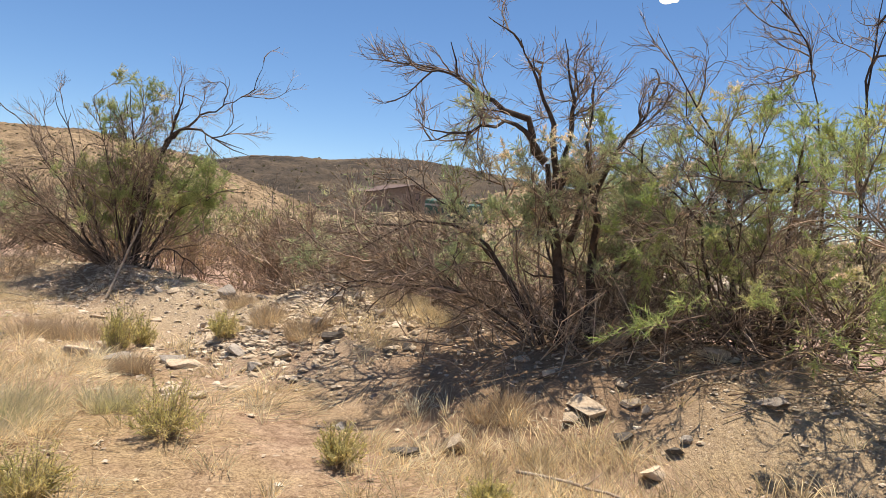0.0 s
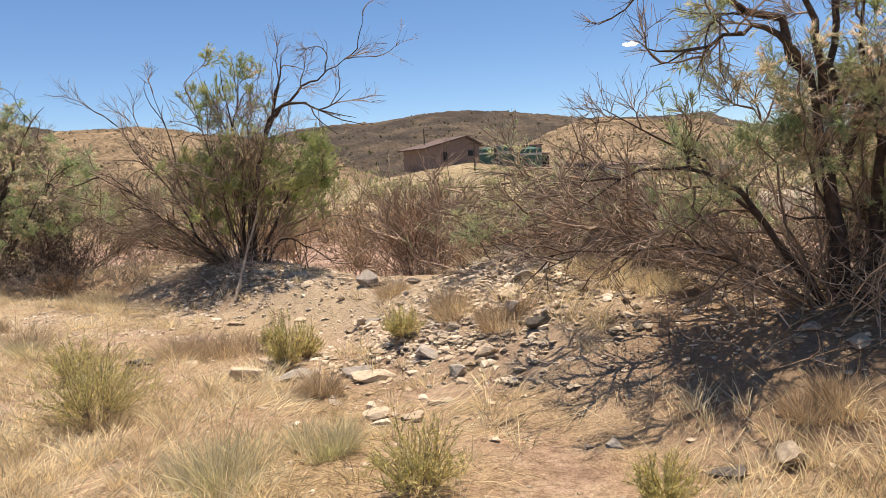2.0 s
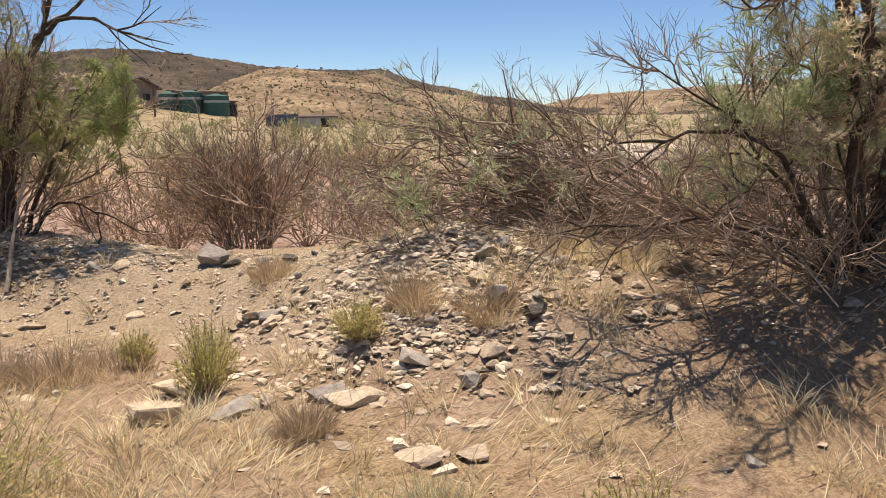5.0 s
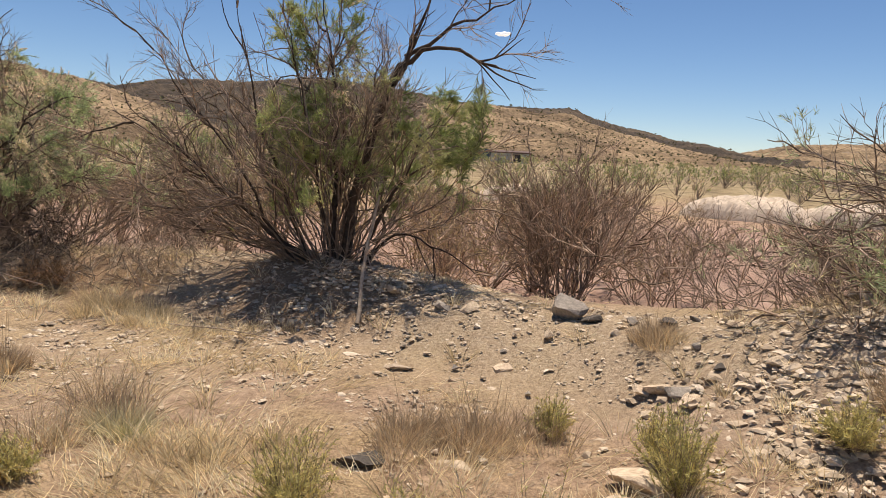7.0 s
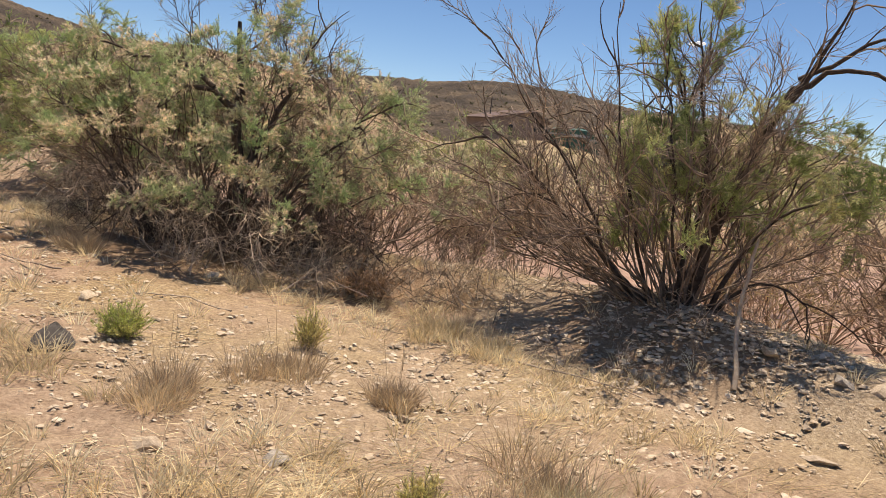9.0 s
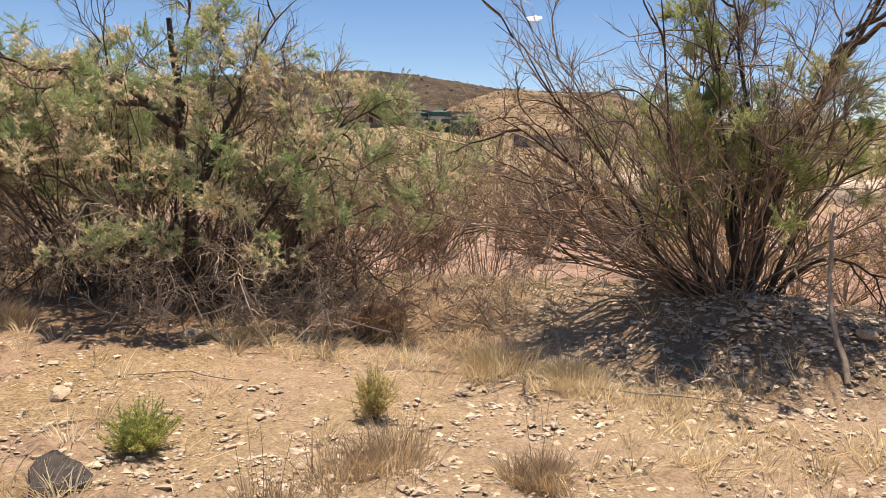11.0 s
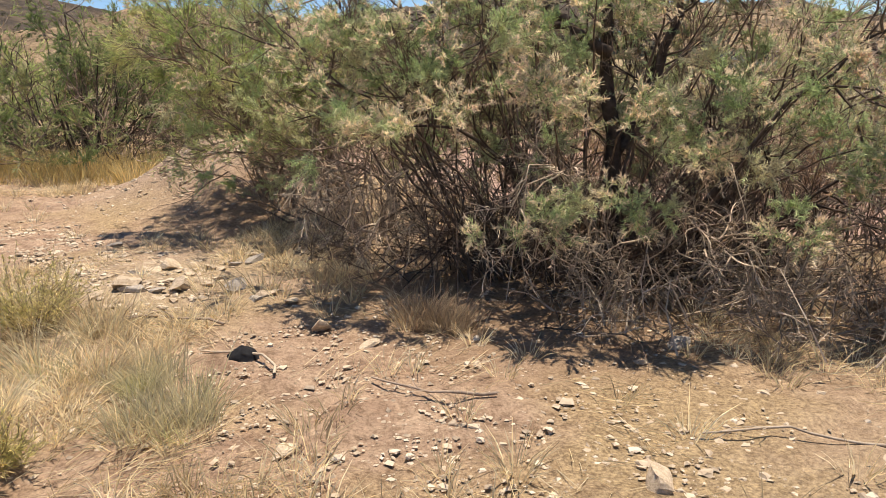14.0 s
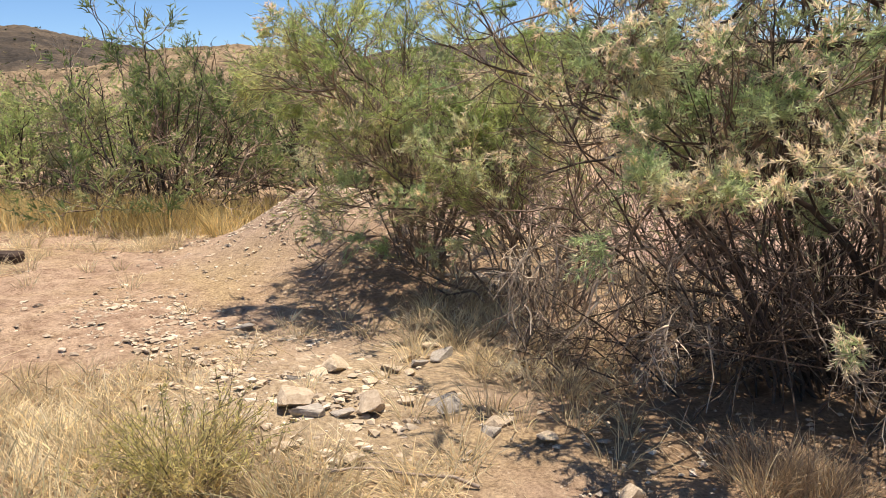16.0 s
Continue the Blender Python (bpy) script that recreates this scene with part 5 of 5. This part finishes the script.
shrub("green_shrub", -8.62, 8.85, 0.34, 0.28, M_SHRUBGREEN, "small bright green shrub on bare earth", 140, 9)
for x, y, w, h, leaf, lab in ((-3.66, 7.5, 0.8, 0.4, M_TAWNY, "brown dry tussock beside pale rocks"), (-4.1, 7.6, 0.5, 0.3, M_TAWNY, "brown dry tussock beside pale rocks"), (-2.5, 6.0, 0.34, 0.28, M_TAWNY, "brown dry tussock beside pale rocks"), (-5.9, 7.74, 0.6, 0.36, M_TAWNY, "tawny dry tussock on the bare path"), (-5.65, 7.55, 0.36, 0.28, M_GREYGRASS, "grey-green tussock on the bare path"),
                              (-6.7, 8.55, 0.36, 0.34, M_TAWNY, "dark tawny tussock on the bare path"), (-7.45, 8.75, 0.6, 0.36, M_TAWNY, "tawny dry tussock on the bare path"), (-7.9, 8.05, 0.5, 0.34, M_TAWNY, "tawny dry tussock on the bare path"), (-1.6, 7.0, 0.4, 0.28, M_TAWNY, "tawny dry tussock on the berm"),
                              (-1.2, 6.6, 0.5, 0.26, M_TAWNY, "tawny dry tussock on the berm"), (-2.3, 8.6, 0.4, 0.3, M_TAWNY, "tawny dry tussock on the berm"), (-10.3, 10.9, 0.5, 0.3, M_TAWNY, "tawny dry tussock in the edge of shade"), (-11.2, 9.6, 0.45, 0.3, M_GREYGRASS, "grey weed tussock on the path"), (-11.6, 10.0, 0.3, 0.24, M_GREYGRASS, "grey weed tussock on the path"),
                              (-11.0, 8.8, 0.4, 0.24, M_STRAW, "bleached dry tussock on the path"), (0.55, 5.0, 0.4, 0.28, M_TAWNY, "tawny dry tussock in the tree's shade"), (-6.7, 10.3, 0.6, 0.3, M_STRAW, "bleached grass tussock by the dead brush"), (-6.2, 10.0, 0.5, 0.28, M_STRAW, "bleached grass tussock by the dead brush"),
                              (-0.3, 7.2, 0.6, 0.3, M_STRAW, "bleached grass tussock on the berm"), (0.0, 6.8, 0.5, 0.26, M_STRAW, "bleached grass tussock on the berm"), (-2.7, 4.6, 0.6, 0.36, M_GREYGRASS, "grey weed tussock among dry grass"), (-2.2, 5.0, 0.4, 0.3, M_GREYGRASS, "grey weed tussock among dry grass")):
    ob = thing("grass_tussock", spot(x, y), lab, "tussock", "tussocks on the dry ground")
    c = np.stack([rng.normal(size=5) * w * 0.2, rng.normal(size=5) * w * 0.2], -1)
    v, q = tuft_blades(c + np.array([[x, y]]), 220, (h * 0.22, h * 0.85), w * 0.25, 0.36, 0.0017, 0.3)
    tagged(from_arrays("blade_mass", v - np.array(spot(x, y)), q, leaf, ob), kind="stuff")
    for k in range(4):
        d = rng.normal(size=2) * 0.2
        foot = np.array([d[0] * 0.5 * w, d[1] * 0.5 * w, 0.0])
        top = foot + np.array([d[0], d[1], 1.0]) * h * rng.uniform(1.0, 1.25)
        from_arrays("seed_stalk", *tubes(resample([foot, (foot + top) / 2 + rng.normal(size=3) * 0.012, top], 5)[None], taper(1, 5, 0.0016, 0.0012), 3), leaf, ob)


def dead_brush(x, y, wide, hi, n, mat, label, name="dead_brush", twig=1.0):
    """A low tangle of dead curling twigs."""
    ob = thing(name, spot(x, y), label, "brush")
    p = np.stack([rng.normal(size=n) * wide * 0.3, rng.normal(size=n) * wide * 0.22, rng.uniform(0, 0.12, n)], -1)
    p[:, 2] += height(x + p[:, 0], y + p[:, 1]) - float(height(x, y))
    d = unit(np.stack([rng.normal(size=n), rng.normal(size=n), np.abs(rng.normal(size=n)) * 0.9 + 0.25], -1))
    P = np.stack([p, p + d * hi * 0.5, p + d * hi * rng.uniform(0.7, 1.1, (n, 1)) + rng.normal(size=(n, 3)) * 0.14 * hi], 1)
    b = grow(P, 4, (0.1 * twig, 0.28 * twig), 0.9, -0.1, 4, 0.2, 1.0, 0.55)
    c = grow(b, 3, (0.05 * twig, 0.14 * twig), 0.9, 0.0, 3, 0.2, 1.0, 0.5)
    for c1 in P[:10]:
        from_arrays("stem", *tubes(c1[None], taper(1, 3, 0.0065, 0.003), 5), mat, ob)
    tagged(from_arrays("twig_mass", *join(tubes(P[10:], taper(n - 10, 3, 0.005, 0.0025), 3), tubes(b, taper(len(b), 4, 0.0026, 0.0013), 3), blades(c, taper(len(c), 3, 0.0015, 0.0009))), mat, ob), kind="stuff")
    return ob


dead_brush(-7.7, 11.35, 1.4, 0.36, 80, M_DEAD, "tangle of dead grey twigs beside the large tamarisk")
dead_brush(-6.6, 11.5, 1.5, 0.26, 110, M_DEAD, "tangle of dead grey twigs under the tamarisk")
dead_brush(-8.5, 11.35, 1.2, 0.5, 70, M_DEAD, "dead grey twigs skirting the large tamarisk")
dead_brush(-9.35, 11.2, 0.5, 0.35, 30, M_DEAD, "dead grey twigs skirting the large tamarisk")
dead_brush(-10.95, 12.3, 1.1, 0.3, 60, M_STEM, "dead brown twigs skirting the large tamarisk")
dead_brush(1.6, 6.05, 2.0, 0.75, 200, M_STEM, "dense tangle of dead brown twigs round the tamarisk's foot")
dead_brush(1.25, 5.85, 1.4, 0.55, 130, M_DEAD, "dead pale twigs at the tamarisk's foot")
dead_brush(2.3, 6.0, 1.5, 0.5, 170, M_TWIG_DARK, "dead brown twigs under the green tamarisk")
# These three tangles carry the large crown's inner shade in their dark colour.
dead_brush(-9.45, 12.25, 1.9, 1.0, 250, M_TWIG_DARK, "tangled dead brown twigs darkened for shade behind the large tamarisk")
dead_brush(-8.3, 12.5, 1.6, 0.8, 170, M_TWIG_DARK, "tangled dead brown twigs darkened for shade behind the large tamarisk")
dead_brush(-9.5, 12.9, 2.0, 1.1, 150, M_TWIG_DARK, "tangle of dead stems darkened for shade inside the large tamarisk")
# Dark stems added to stand for the shade below the far crowns.
dead_brush(-16.6, 17.9, 3.0, 0.9, 200, M_TWIG_DARK, "added dead stems darkened for shade under the far tamarisks")
dead_brush(-19.4, 18.7, 3.0, 0.9, 160, M_TWIG_DARK, "added dead stems darkened for shade under the far tamarisks")


def hanging_branches(x, y, seed, n, label):
    """Dead branches that arch out of a crown and droop towards the ground."""
    g = np.random.default_rng(seed)
    limbs = []
    for i in range(n):
        side, out, top = g.uniform(-0.95, 0.95), g.uniform(0.55, 1.0), g.uniform(0.5, 1.1)
        limbs.append(([(side * 0.3, 0.1, -0.03), (side * 0.6, -out * 0.45, top * 0.85), (side * 0.9, -out * 0.8, top), (side * 1.05, -out, top * g.uniform(0.25, 0.75))], g.uniform(0.004, 0.008)))
    return tree("dead_brush", spot(x, y), limbs, label, (7, 5, 4), bark=M_DEAD, stem=M_DEAD, twigmat=M_DEAD, sizes=((0.2, 0.45), (0.1, 0.25), (0.05, 0.12)), bend=-0.35, spread=0.9, fine=0.7, category="brush")


hanging_branches(-8.95, 11.85, 141, 12, "curling dead grey branches drooping from the large tamarisk")
hanging_branches(-11.1, 12.9, 143, 13, "curling dead grey branches sprawling from the low tamarisk")
hanging_branches(-10.15, 12.3, 142, 9, "curling dead grey branches drooping from the large tamarisk")
dead_brush(-4.9, 10.45, 1.8, 0.16, 42, M_DEAD, "thin dead twigs on the berm under the tamarisk")
dead_brush(-7.54, 11.15, 0.4, 0.26, 150, M_RUST, "rust-brown dry tumbleweed caught in dead brush", "tumbleweed", 0.45)


# ---- loose things ----
def stick(pts, r, label, mat=None):
    ob = thing("stick", spot(*pts[0][:2], 0.02), label, "stick")
    base = np.array(spot(*pts[0][:2], 0.02))
    c = resample([np.array(spot(x, y, 0.02 + dz)) - base for x, y, dz in pts], 9, 0.006)
    v, q = tubes(c[None], taper(1, 9, r, r * 0.5) * rng.uniform(0.85, 1.15, (1, 9)), 6)
    from_arrays("shaft", v, q, mat or M_DEAD, ob, smooth=True)
    b = grow(c[None], 3, (0.08, 0.2), 0.8, 0.1, 4, 0.3, 0.95)
    for k in b:
        v, q = tubes(k[None], taper(1, 4, r * 0.4, r * 0.2), 4)
        from_arrays("side_twig", v, q, mat or M_DEAD, ob)
    return ob


stick([(0.55, 4.25, 0.03), (0.9, 4.05, 0.05), (1.25, 3.75, 0.02)], 0.012, "thin grey dead branch lying on dry grass")
stick([(-4.42, 9.75, 0.0), (-4.38, 10.1, 0.25), (-4.25, 10.35, 0.75)], 0.022, "pale dead branch leaning against the tamarisk")
stick([(-8.3, 9.9, 0.0), (-8.7, 9.95, 0.03), (-9.05, 9.85, 0.0)], 0.008, "thin dark twig on bare earth")
stick([(-9.9, 10.1, 0.0), (-10.2, 10.0, 0.03), (-10.5, 10.15, 0.0)], 0.009, "thin dark twig on bare earth", M_TWIG)
stick([(-6.2, 9.9, 0.0), (-5.6, 9.6, 0.05), (-5.1, 9.5, 0.0)], 0.009, "thin grey twig on bare earth")
stick([(-11.5, 10.75, 0.0), (-11.9, 10.8, 0.03), (-12.3, 10.7, 0.0)], 0.008, "thin dark twig in flattened straw", M_TWIG)


def rag():
    """A black cloth thrown over a bent stick."""
    x, y = -11.19, 10.33
    ob = thing("black_cloth", spot(x, y), "crumpled black cloth draped over a stick on the ground", "cloth")
    bm = bmesh.new()
    bmesh.ops.create_icosphere(bm, subdivisions=4, radius=1)
    for v in bm.verts:
        n = noise.noise_vector(v.co * 1.7) * 0.28 + noise.noise_vector(v.co * 4.5) * 0.1
        peak = max(0.0, v.co.z) ** 2
        v.co = Vector((v.co.x * (0.085 - 0.05 * peak) - 0.02, v.co.y * (0.06 - 0.03 * peak), max(0.0, v.co.z) * 0.065 + 0.004)) + n * 0.034
        v.co.z = max(v.co.z, 0.002)
    for f in bm.faces:
        f.smooth = True
    part("cloth", bm, M_CLOTH, ob)
    c = resample([(-0.28, 0.05, 0.02), (-0.1, 0.02, 0.03), (0.1, -0.03, 0.04), (0.2, -0.1, 0.03), (0.23, -0.21, 0.015)], 9, 0.004)
    from_arrays("stick", *tubes(c[None], taper(1, 9, 0.005, 0.008), 7), M_PALEWOOD, ob, smooth=True)
    return ob


rag()


def log():
    ob = thing("log", spot(-17.25, 14.2), "dark weathered timber lying at the edge of the flat", "log")
    bm = box_bm(2.0, 0.2, 0.11, -0.03, 0.025)
    bmesh.ops.subdivide_edges(bm, edges=bm.edges[:], cuts=3)
    for v in bm.verts:
        v.co += noise.noise_vector(v.co * 3.0) * 0.035
    part("timber", bm, M_DARKWOOD, ob)
    return ob


log()
